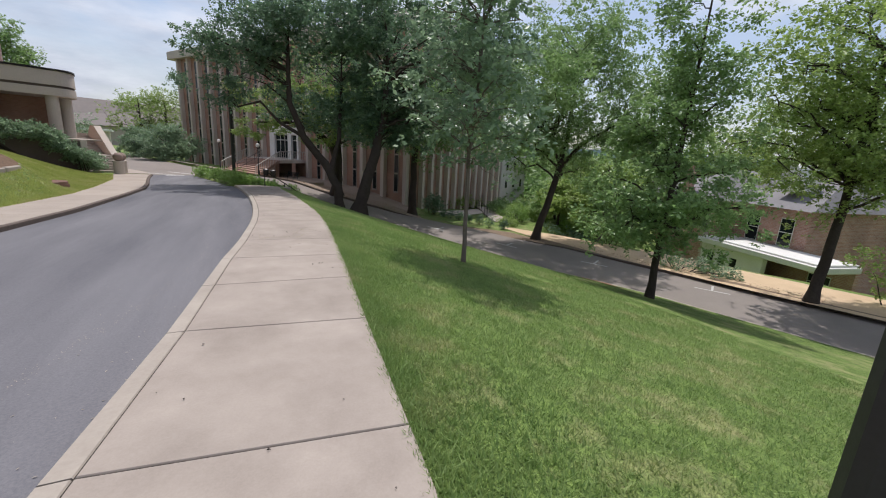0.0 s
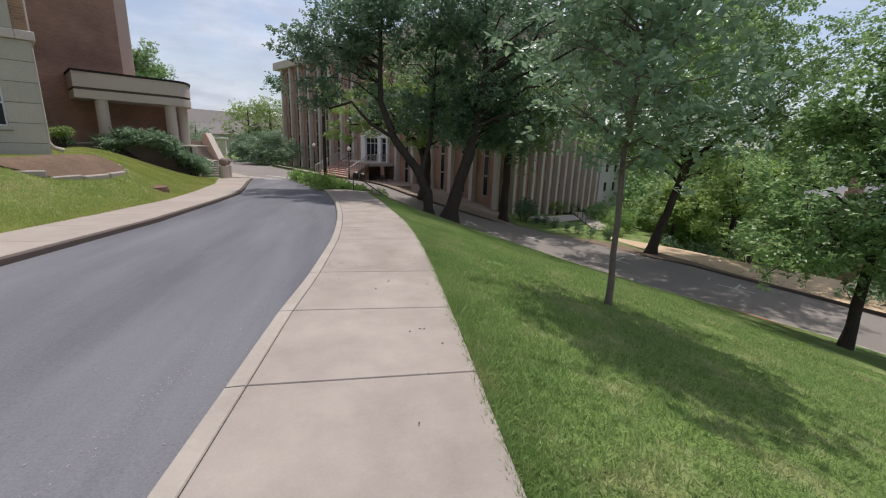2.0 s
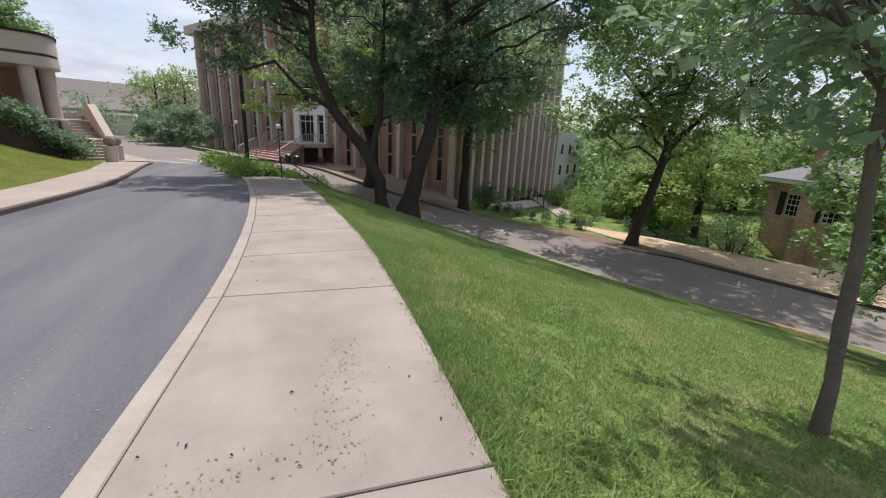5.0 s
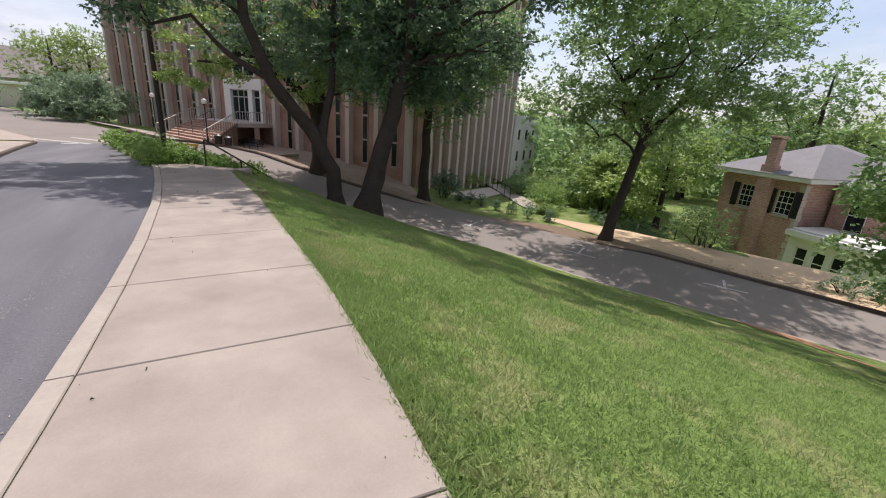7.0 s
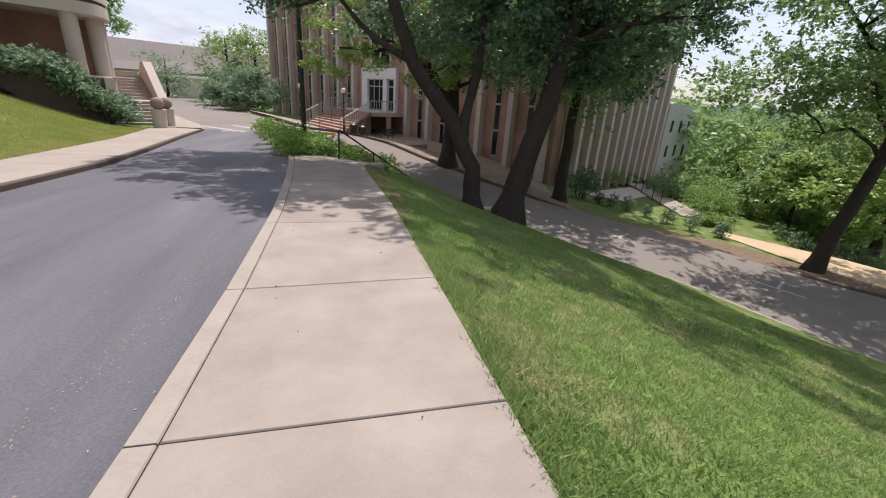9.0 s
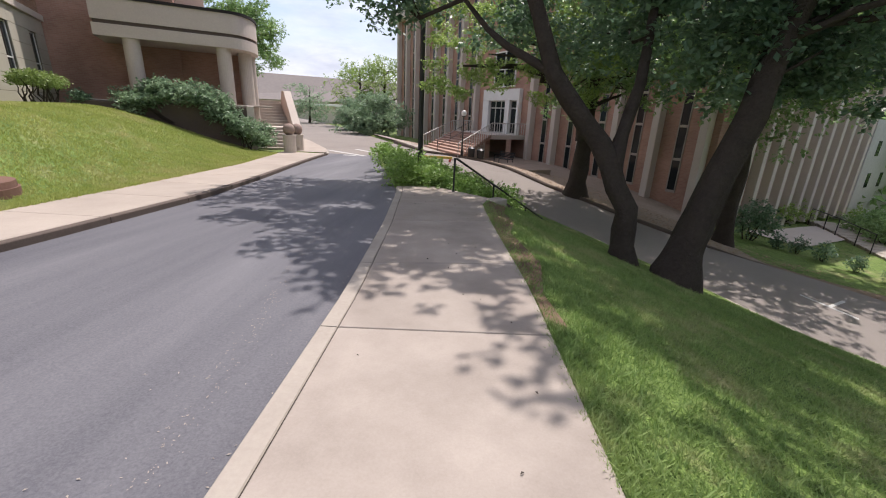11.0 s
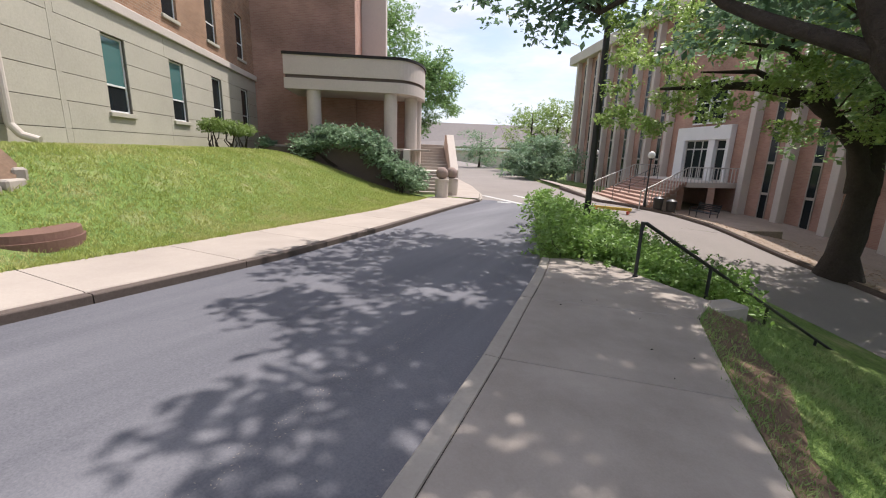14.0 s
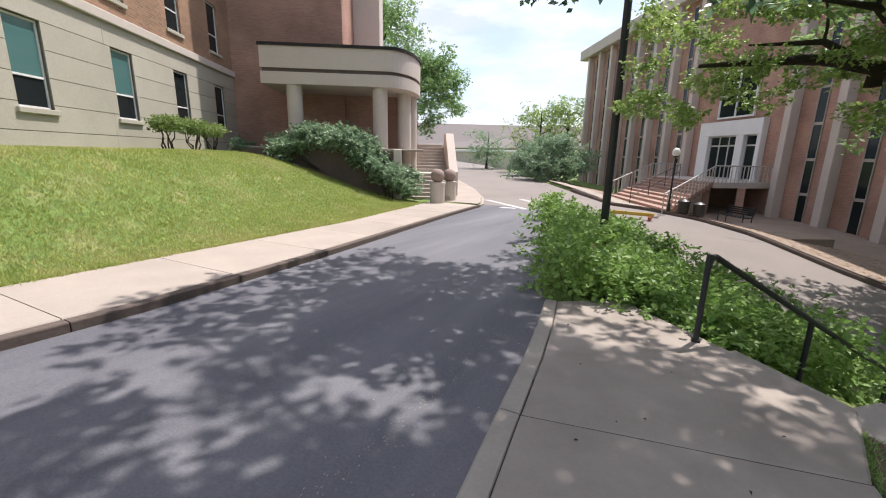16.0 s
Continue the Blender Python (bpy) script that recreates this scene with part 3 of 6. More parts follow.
# ---- trees ----
def leaf_cloud(centres, radii, count, size, rng, flat=0.75, hang=0.25):
    """Folded four-cornered leaves in small bunches on the twigs of many clumps; they lie mostly open to the sky."""
    c = np.asarray(centres, float)
    r = np.asarray(radii, float)
    w = r ** 2
    per = 9
    nb = max(1, count // per)
    pick = rng.choice(len(c), size=nb, p=w / w.sum())
    out = rng.normal(size=(nb, 3))
    out /= np.linalg.norm(out, axis=1)[:, None]
    off = out * (rng.random(nb) ** 0.4)[:, None]
    off[:, 2] *= flat
    heart = np.repeat(c[pick] + off * r[pick][:, None], per, axis=0)
    twig = out + rng.normal(size=(nb, 3)) * 0.5
    twig[:, 2] = twig[:, 2] * 0.5 - hang * 0.6
    twig /= np.linalg.norm(twig, axis=1)[:, None]
    twig = np.repeat(twig, per, axis=0)
    n = nb * per
    along = np.tile(np.linspace(-0.9, 0.9, per), nb)
    s = size * (0.6 + 0.7 * rng.random(n))[:, None]
    a = twig * 0.55 + rng.normal(size=(n, 3)) * 0.75
    a[:, 2] = a[:, 2] * 0.6 - hang * 0.5
    a /= np.linalg.norm(a, axis=1)[:, None]
    up = rng.normal(size=(n, 3)) * 0.55
    up[:, 2] += 0.85
    b = np.cross(a, up)
    b /= np.linalg.norm(b, axis=1)[:, None]
    nrm = np.cross(b, a)
    pos = heart + twig * (along * size)[:, None] + a * s * 0.5 + rng.normal(size=(n, 3)) * size * 0.22
    v = np.empty((n, 4, 3))
    v[:, 0] = pos - a * s * 0.5
    v[:, 1] = pos + b * s * 0.29 + nrm * s * 0.10
    v[:, 2] = pos + a * s * 0.5
    v[:, 3] = pos - b * s * 0.29 + nrm * s * 0.10
    return v.reshape(-1, 3), n


def leaf_mesh(name, verts, count, material, parent):
    me = bpy.data.meshes.new(name)
    me.vertices.add(count * 4)
    me.vertices.foreach_set("co", verts.astype(np.float32).ravel())
    idx = np.arange(count * 4).reshape(count, 4)
    tri = np.concatenate([idx[:, [0, 1, 2]], idx[:, [0, 2, 3]]], axis=1).reshape(-1)
    me.loops.add(count * 6)
    me.loops.foreach_set("vertex_index", tri.astype(np.int32))
    me.polygons.add(count * 2)
    me.polygons.foreach_set("loop_start", (np.arange(count * 2) * 3).astype(np.int32))
    me.polygons.foreach_set("loop_total", np.full(count * 2, 3, np.int32))
    me.update(calc_edges=True)
    me.validate()
    me.materials.append(material)
    ob = new(name, me)
    if parent:
        ob.parent = parent
    return ob


def limb(verts, faces, pts, radii, seg):
    """A tapered, bent limb as a ring mesh."""
    base = len(verts)
    pts = [Vector(p) for p in pts]
    for i, p in enumerate(pts):
        d = (pts[min(i + 1, len(pts) - 1)] - pts[max(i - 1, 0)]).normalized()
        x = d.orthogonal().normalized() if i == 0 else (x - d * x.dot(d)).normalized()
        y = d.cross(x)
        for k in range(seg):
            t = 2 * math.pi * k / seg
            rr = radii[i] * (1 + 0.10 * math.sin(3 * t + i) + 0.05 * math.sin(5 * t + 2 * i))
            verts.append(p + (x * math.cos(t) + y * math.sin(t)) * rr)
    for i in range(len(pts) - 1):
        for k in range(seg):
            a, b = base + i * seg + k, base + i * seg + (k + 1) % seg
            faces.append((a, b, b + seg, a + seg))
    faces.append(tuple(base + (len(pts) - 1) * seg + k for k in range(seg)))


def bent(a, b, rng, n=6, wobble=0.06, sag=0.0):
    a, b = Vector(a), Vector(b)
    L = (b - a).length
    out = []
    for i in range(n):
        t = i / (n - 1)
        p = a.lerp(b, t)
        if 0 < i < n - 1:
            p += Vector(rng.normal(size=3) * wobble * L * 0.5)
        p.z += sag * L * math.sin(math.pi * t)
        out.append(p)
    return out


def tree(name, base, stems, crown, leaves, size, leaf_mat, bark, seed, label, limbs=14, clump=0.9, twig=3, flare=1.35, droop=0.0, kind="", fill=0.8):
    """stems: lists of (x, y, z, radius) from the root up; crown: ellipsoids (x, y, z, rx, ry, rz), all from the base."""
    rng = np.random.default_rng(seed)
    bx, by, bz = base
    root = thing(name, pose(bx, by, bz), label, "tree", kind=kind)
    verts, faces = [], []
    tips = []
    for st in stems:
        pts = [Vector(p[:3]) for p in st]
        rad = [p[3] for p in st]
        fine, fr = [], []
        for i in range(len(pts) - 1):
            for k in range(3):
                t = k / 3
                fine.append(pts[i].lerp(pts[i + 1], t) + (Vector(rng.normal(size=3)) * rad[i] * 0.08 if i + k else Vector()))
                fr.append(rad[i] * (1 - t) + rad[i + 1] * t)
        fine.append(pts[-1])
        fr.append(rad[-1])
        fr[0] *= flare
        low = fine[0].copy()
        low.z -= 0.35
        limb(verts, faces, [low] + fine, [fr[0] * 1.1] + fr, 14)
        tips.append((fine, fr))
    cents, rads = [], []
    vol = np.array([c[3] * c[4] * c[5] for c in crown]) ** 0.8
    for k in range(limbs):
        c = crown[rng.choice(len(crown), p=vol / vol.sum())]
        d = rng.normal(size=3)
        d /= np.linalg.norm(d)
        d *= 0.55 + 0.4 * rng.random()
        goal = Vector((c[0] + d[0] * c[3], c[1] + d[1] * c[4], c[2] + d[2] * c[5] - droop))
        best = None
        for fine, fr in tips[:len(stems)]:
            for i in range(len(fine) // 3, len(fine)):
                q = fine[i]
                cost = (q - goal).length + 1.2 * max(0, q.z - goal.z + 0.3 * (q - goal).length)
                if best is None or cost < best[0]:
                    best = (cost, q, fr[i])
        r0 = max(0.025, min(best[2] * 0.55, 0.012 + 0.016 * (goal - best[1]).length))
        path = bent(best[1], goal, rng, 7, 0.06, 0.06)
        limb(verts, faces, path, [r0 * (1 - 0.8 * i / 6) for i in range(7)], 7)
        for j in range(twig):
            q = path[rng.integers(3, 7)]
            e = q + Vector(rng.normal(size=3)) * clump * 0.9
            limb(verts, faces, bent(q, e, rng, 4, 0.1), [r0 * 0.35, r0 * 0.28, r0 * 0.2, r0 * 0.1], 5)
            cents.append(e)
            rads.append(clump * (0.6 + 0.7 * rng.random()))
        cents.append(goal)
        rads.append(clump * (0.8 + 0.6 * rng.random()))
    for c in crown:
        n = int(10 * fill * (c[3] * c[4] * c[5]) ** 0.5 / clump)
        for k in range(max(6, n)):
            d = rng.normal(size=3)
            d /= np.linalg.norm(d)
            d *= rng.random() ** 0.3
            cents.append((c[0] + d[0] * c[3], c[1] + d[1] * c[4], c[2] + d[2] * c[5]))
            rads.append(clump * (0.45 + 0.75 * rng.random()))
    mesh_ob("trunk", verts, faces, bark, root, "rough bark", smooth=True)
    v, n = leaf_cloud(cents, rads, leaves, size, rng)
    leaf_mesh("crown", v, n, leaf_mat, root)
    return root


def on_land(x, y, drop=0.03):
    return (x, y, land(x, y) - drop)


# crown lobes at y below -2 are unseen, added to shade the lawn
oak = tree("oak_tree", on_land(4.95, 23.3),
     [[(-0.2, 0, 0, 0.26), (-0.3, 0.1, 1.2, 0.225), (-0.9, 0.5, 2.5, 0.21), (-1.95, 1.0, 3.9, 0.185), (-2.6, 1.3, 5.6, 0.145), (-2.6, 1.4, 8.0, 0.09), (-2.5, 1.6, 10.0, 0.04)],
      [(0.85, -0.25, 0.0, 0.36), (1.2, 0.0, 1.4, 0.31), (1.9, 0.3, 3.2, 0.27), (2.4, 0.5, 5.2, 0.2), (2.6, 0.6, 8.0, 0.1), (2.5, 0.6, 10.0, 0.04)],
      [(-0.6, 0.4, 2.2, 0.14), (0.0, 1.3, 3.8, 0.12), (0.3, 2.0, 6.0, 0.08), (0.4, 2.2, 9.0, 0.03)]],
     [(-4.0, 2.7, 8.8, 3.2, 2.4, 2.4), (2.4, 1.0, 8.2, 3.9, 3.5, 3.1), (0.2, 1.4, 10.6, 3.6, 3.2, 1.9), (1.6, 3.2, 5.6, 2.8, 2.2, 1.6), (4.8, 0.8, 5.4, 2.8, 2.2, 2.0), (-6.9, 4.2, 8.2, 1.8, 1.6, 1.1),
      (-6.4, 5.0, 6.3, 2.0, 2.0, 0.8), (-2.4, 5.0, 5.8, 2.4, 1.8, 0.9), (5.2, -1.2, 8.7, 3.3, 3.4, 2.1), (3.6, 2.6, 4.4, 2.0, 1.5, 1.3), (0.4, -2.2, 9.4, 2.8, 2.3, 1.4), (3.6, -4.4, 9.6, 2.8, 2.2, 1.3),
      (-3.0, 4.6, 10.0, 3.2, 2.6, 2.2), (1.5, 4.6, 10.0, 3.4, 2.6, 2.4), (5.0, 3.2, 8.8, 3.0, 2.6, 2.2), (0.4, 1.5, 6.3, 2.6, 2.1, 1.5), (0.9, 0.9, 5.0, 1.1, 1.2, 1.1), (-0.6, 2.4, 5.2, 1.8, 1.5, 1.1),
      (2.7, 1.5, 4.6, 1.8, 1.6, 1.2), (4.4, 1.7, 3.9, 1.6, 1.4, 0.9), (-5.4, 6.0, 9.6, 2.0, 2.0, 1.3), (6.6, -3.4, 9.2, 2.6, 2.4, 1.4), (-2.4, -0.4, 9.4, 2.0, 1.5, 1.1), (-4.3, 1.1, 8.8, 1.6, 1.4, 1.0)],
     102000, 0.165, M_LEAF_OAK, M_BARK, 11, "large dark green oak forking into leaning stems on the bank", limbs=88, clump=0.60, fill=0.42)
library_oak = tree("oak_tree", on_land(7.0, 35.5),
     [[(0, 0, 0, 0.46), (0.0, 0, 2.0, 0.38), (0.1, 0.1, 5.0, 0.3), (0.2, 0.1, 8.5, 0.18), (0.3, 0.0, 12.0, 0.05)],
      [(0.0, 0.0, 3.0, 0.28), (-0.6, -0.6, 4.05, 0.24), (-1.5, -1.3, 4.9, 0.2), (-2.4, -1.9, 5.35, 0.165), (-3.4, -2.5, 5.55, 0.125), (-4.5, -3.0, 5.5, 0.085), (-6.0, -3.5, 5.42, 0.035)],
      [(-1.5, -1.3, 4.9, 0.14), (-2.2, -2.2, 5.7, 0.1), (-3.2, -3.3, 6.3, 0.07), (-4.4, -4.2, 6.32, 0.02)],
      [(-2.6, -2.0, 5.38, 0.1), (-3.6, -2.1, 6.0, 0.07), (-5.0, -2.3, 6.02, 0.02)]],
     [(0, -0.6, 8.4, 4.4, 4.2, 3.6), (1.8, -0.3, 6.2, 3.2, 3.0, 2.0)],
     24000, 0.19, M_LEAF_MID, M_BARK, 12, "stout straight oak in front of the library", limbs=34, clump=1.0)
rng = np.random.default_rng(91)
cents = [(-3.7 + 3.9 * rng.uniform(-1, 1), -2.8 + 2.1 * rng.uniform(-1, 1), 6.3 + 2.0 * rng.uniform(-1, 1)) for k in range(92)]
v, n = leaf_cloud(cents, [0.32 + 0.42 * rng.random() for k in range(92)], 26000, 0.115, rng, 0.5)
leaf_mesh("low_branch_leaves", v, n, M_LEAF_LIGHT, library_oak)["label"] = "lighter leaves on the low branch"
tree("oak_tree", on_land(12.7, 32.4),
     [[(0, 0, 0, 0.36), (-0.05, 0, 2.0, 0.28), (0.1, 0.1, 5.0, 0.24), (0.2, 0.1, 8.5, 0.15), (0.3, 0.0, 12.0, 0.05)]],
     [(0, 0, 9.6, 4.2, 4.2, 3.6), (1.2, 0.3, 6.6, 3.0, 3.0, 1.5), (-2.0, -0.4, 7.2, 2.6, 2.4, 1.6), (3.2, 1.6, 8.0, 3.0, 2.8, 2.8), (4.6, 2.6, 10.5, 2.6, 2.4, 2.0), (3.4, -1.6, 9.2, 3.0, 2.6, 1.8)],
     32000, 0.19, M_LEAF_MID, M_BARK, 17, "tall straight oak beside the lower street", limbs=34, clump=1.0)
tree("young_oak_tree", on_land(4.55, 8.2),
     [[(0, 0, 0, 0.052), (0.05, 0.12, 1.4, 0.045), (0.12, 0.3, 2.6, 0.042), (0.3, 0.35, 4.2, 0.036), (0.3, 0.4, 7.4, 0.012)]],
     [(0.1, 0.3, 3.7, 1.75, 1.75, 1.5), (0.2, 0.4, 5.6, 1.5, 1.5, 1.7), (0.3, 0.4, 7.0, 0.8, 0.8, 1.0)],
     7800, 0.15, M_LEAF_GREY, M_BARK_GREY, 13, "slender young oak with greyish leaves on the lawn", limbs=46, clump=0.42, flare=1.25, fill=0.7)
tree("young_oak_tree", on_land(14.1, 10.2),
     [[(0, 0, 0, 0.15), (0.15, 0.05, 2.0, 0.12), (0.35, 0.1, 4.5, 0.10), (0.6, 0.15, 7.5, 0.06), (0.8, 0.2, 12.0, 0.02)]],
     [(0.2, 0.0, 2.9, 3.3, 3.3, 1.1), (0.4, 0.1, 4.2, 3.2, 3.2, 1.6), (0.5, 0.2, 6.6, 2.5, 2.5, 2.2), (0.8, 0.2, 9.8, 1.7, 1.7, 2.4)],
     36000, 0.15, M_LEAF_MID, M_BARK, 14, "young oak with a spreading crown above the lower street", limbs=44, clump=0.55, fill=0.5)
# crown lobes at x below -4 are added to throw shade on the bank
tree("leaning_oak_tree", on_land(18.5, 23.0),
     [[(0, 0, 0, 0.30), (0.45, 0.0, 1.6, 0.24), (1.3, 0.1, 4.2, 0.21), (2.0, 0.2, 7.0, 0.17), (2.4, 0.3, 12.5, 0.05)], [(1.6, 0.13, 5.2, 0.16), (2.9, -0.5, 6.9, 0.12), (5.4, -1.0, 8.4, 0.06)], [(1.6, 0.13, 5.4, 0.13), (0.6, 0.4, 7.0, 0.09), (-1.8, 0.8, 9.0, 0.04)]],
     [(1.8, 0.2, 10.5, 5.2, 5.2, 3.8), (-1.4, 0.6, 7.4, 2.8, 2.8, 2.0), (4.2, -0.6, 7.8, 3.2, 3.0, 1.6), (-3.0, 1.4, 6.6, 2.2, 2.2, 1.2), (1.2, 0.6, 5.9, 2.8, 2.6, 1.2), (3.6, 1.0, 5.4, 2.4, 2.4, 1.0), (6.4, -1.8, 7.2, 2.8, 2.4, 1.3), (-4.4, -3.2, 9.4, 3.2, 3.2, 1.7), (-5.6, -5.8, 9.4, 2.6, 3.0, 1.4), (2.0, 0.0, 13.5, 4.6, 4.6, 2.6), (7.4, -1.4, 11.6, 3.0, 2.8, 1.9)],
     84000, 0.165, M_LEAF_MID, M_BARK, 15, "leaning oak with bright green leaves beside the kerb", limbs=60, clump=0.8)
tree("leaning_oak_tree", on_land(22.9, 8.6),
     [[(0, 0, 0, 0.25), (0.4, 0.0, 1.8, 0.2), (0.9, 0.1, 4.2, 0.17), (1.2, 0.2, 7.5, 0.13), (1.3, 0.3, 12.5, 0.05)]],
     [(0.8, 0.2, 11.0, 4.8, 4.8, 3.6), (-0.8, 0.6, 7.6, 3.2, 3.2, 1.8), (3.4, -0.6, 7.6, 3.4, 3.2, 2.0), (0.2, 1.8, 6.0, 2.6, 2.6, 1.3), (2.0, -1.5, 5.6, 2.4, 2.4, 1.2)],
     46000, 0.165, M_LEAF_LIGHT, M_BARK, 16, "leaning oak with bright green leaves beside the street", limbs=48, clump=0.9)

# ---- the hall of cream stone and brown brick ----
HALL_M = basis(HALL, U, 0.02) @ Matrix.Diagonal((HALL_SIZE, HALL_SIZE, HALL_SIZE, 1.0))
hall = thing("hall_building", HALL_M, "cream stone and brick hall with a curved balcony", "building")


def win_box(name, parent, u0, z0, w, h, y_face, mat_frame, depth=0.14, sill=True, split=0.36, side=-1, upper=None):
    """A sash window in its opening: sill, frame, meeting rail, two panes, set back from the face."""
    d = side * depth
    bm = bmesh.new()
    t = 0.05
    y0, y1 = sorted((y_face - d, y_face - d * 0.55))
    for a in ((u0, z0, u0 + t, z0 + h), (u0 + w - t, z0, u0 + w, z0 + h), (u0 + t, z0, u0 + w - t, z0 + t), (u0 + t, z0 + h - t, u0 + w - t, z0 + h), (u0 + t, z0 + h * split - t / 2, u0 + w - t, z0 + h * split + t / 2)):
        box(bm, a[0], y0, a[1], a[2], y1, a[3], 0.006)
    wnd = part(name, bm, mat_frame, parent, "pale sash frame")
    yg = (y0 + y1) / 2
    for za, zb in ((z0 + t, z0 + h * split - t / 2), (z0 + h * split + t / 2, z0 + h - t)):
        bm = bmesh.new()
        box(bm, u0 + t, yg - 0.006, za, u0 + w - t, yg + 0.006, zb)
        part("pane", bm, (upper or M_GLASS) if za > z0 + 0.2 else M_GLASS, wnd, "greenish blind behind glass" if upper and za > z0 + 0.2 else "dark reflecting glass")
    if sill:
        bm = bmesh.new()
        ys = sorted((y_face - d, y_face + side * 0.07))
        box(bm, u0 - 0.08, ys[0], z0 - 0.12, u0 + w + 0.08, ys[1], z0, 0.012)
        part("sill", bm, M_STONE, wnd)
    return wnd


def wall_with_holes(bm, u0, u1, z0, z1, holes, y_front, thick, side=-1):
    """A wall slab on x = u0..u1 with through openings (u, z, w, h), as boxes between them."""
    us = sorted({u0, u1, *[h[0] for h in holes], *[h[0] + h[2] for h in holes]})
    zs = sorted({z0, z1, *[h[1] for h in holes], *[h[1] + h[3] for h in holes]})
    us = [a for a in us if u0 <= a <= u1]
    zs = [a for a in zs if z0 <= a <= z1]
    y0, y1 = sorted((y_front, y_front - side * thick))
    inside = lambda a, b: any(h[0] < a < h[0] + h[2] and h[1] < b < h[1] + h[3] for h in holes)
    vs = {}

    def vert(i, k, y):
        key = (i, k, y)
        if key not in vs:
            vs[key] = bm.verts.new((us[i], y, zs[k]))
        return vs[key]
    solid = [[not inside((us[i] + us[i + 1]) / 2, (zs[k] + zs[k + 1]) / 2) for k in range(len(zs) - 1)] for i in range(len(us) - 1)]
    for i in range(len(us) - 1):
        for k in range(len(zs) - 1):
            if not solid[i][k]:
                continue
            for y in (y0, y1):
                bm.faces.new([vert(i, k, y), vert(i + 1, k, y), vert(i + 1, k + 1, y), vert(i, k + 1, y)])
            for di, dk, a, b in ((-1, 0, (i, k), (i, k + 1)), (1, 0, (i + 1, k), (i + 1, k + 1)), (0, -1, (i, k), (i + 1, k)), (0, 1, (i, k + 1), (i + 1, k + 1))):
                ii, kk = i + di, k + dk
                if not (0 <= ii < len(us) - 1 and 0 <= kk < len(zs) - 1) or not solid[ii][kk]:
                    bm.faces.new([vert(*a, y0), vert(*b, y0), vert(*b, y1), vert(*a, y1)])


# front face runs along local x (towards the tower) and looks to local -y
UC = -7.6
BAYS = [-1.77 + 3.2 * k for k in range(4)]
WW, WZ, WH = 0.94, 1.44, 1.92
FRONT = [(u, WZ, WW, WH) for u in BAYS]
bm = bmesh.new()
wall_with_holes(bm, UC + 0.06, 10.0, -0.6, 3.98, FRONT, 0.025, 0.33)
front_wall = part("stone_wall", bm, M_MORTAR, hall, "cream stone in level courses")
COURSES = [(-0.6, 0.95)] + [(0.95 + 0.606 * k, 0.95 + 0.606 * (k + 1)) for k in range(5)]


def course_blocks(u0, u1, holes, parent, side):
    """Level courses of stone with open joints; blocks end at the windows and every few metres."""
    for r, (za, zb) in enumerate(COURSES):
        cut = [h for h in holes if h[1] < za + 0.03 and h[1] + h[3] > zb - 0.03]
        edges = [u0] + sorted(e for h in cut for e in (h[0], h[0] + h[2])) + [u1]
        for a, b in zip(edges[0::2], edges[1::2]):
            n = max(1, round((b - a) / 4.4))
            for q in range(n):
                p0, p1 = a + (b - a) * q / n, a + (b - a) * (q + 1) / n
                inner = [h for h in holes if h not in cut and p0 < h[0] + h[2] and h[0] < p1 and h[1] < zb and h[1] + h[3] > za]
                bm = bmesh.new()
                wall_with_holes(bm, p0 + (0.004 if q else 0), p1 - (0.004 if q < n - 1 else 0), za + 0.008, zb - 0.008, inner, 0.0, 0.04, side)
                part("stone_block", bm, M_STONE, parent)


course_blocks(UC, 10.0, FRONT, front_wall, -1)
bm = bmesh.new()
box(bm, UC - 0.08, -0.10, 3.98, 10.0, 0.35, 4.25, 0.02)
part("stone_band", bm, M_PALE, hall)
bm = bmesh.new()
wall_with_holes(bm, UC, 10.0, 4.25, 13.5, [(u, 4.72 + 3.6 * k, WW, 1.95) for u in BAYS for k in range(2)], 0.03, 0.35)
part("brick_wall", bm, M_BRICK_ORANGE, hall, "orange-brown brick upper storeys")
bm = bmesh.new()
box(bm, -3.40, -0.006, -0.6, -3.24, 0.02, 3.97)
part("expansion_joint", bm, M_STONE, hall, "weathered vertical joint strip")
bm = bmesh.new()
polytube(bm, [(-4.9, -0.09, 13.3), (-4.9, -0.09, 0.95), (-4.85, -0.22, 0.75), (-4.8, -0.5, 0.66)], 0.075, 12)
part("downpipe", bm, M_PALE, hall, "pale painted downpipe")
for u in BAYS:
    win_box("window", hall, u, WZ, WW, WH, 0.0, M_WHITE, upper=M_TEAL if u < 3.0 else None)
    for k in range(2):
        win_box("window", hall, u, 4.72 + 3.6 * k, WW, 1.95, 0.03, M_WHITE)
# the end wall, turned towards the walk
ENDW = [(0.85 + 3.2 * k, WZ, WW, WH) for k in range(1)] + [(5.6 + 3.2 * k, WZ, WW, WH) for k in range(2)]
bm = bmesh.new()
wall_with_holes(bm, 0.07, 14.0, -0.6, 3.98, ENDW, -0.025, 0.33, 1)
ew = part("stone_wall", bm, M_MORTAR, hall, "cream stone in level courses")
ew.matrix_basis = pose(UC, 0.0, 0, 0, 0, 90)
course_blocks(0.042, 14.0, ENDW, ew, 1)
for h in ENDW:
    win_box("window", ew, h[0], h[1], h[2], h[3], 0.0, M_WHITE, 0.14, True, 0.36, 1, M_TEAL)
bm = bmesh.new()
wall_with_holes(bm, 0.0, 14.0, 4.25, 13.5, [(1.25 + 3.2 * k, 4.72 + 3.6 * j, WW, 1.95) for k in range(4) for j in range(2)], 0.0, 0.35, 1)
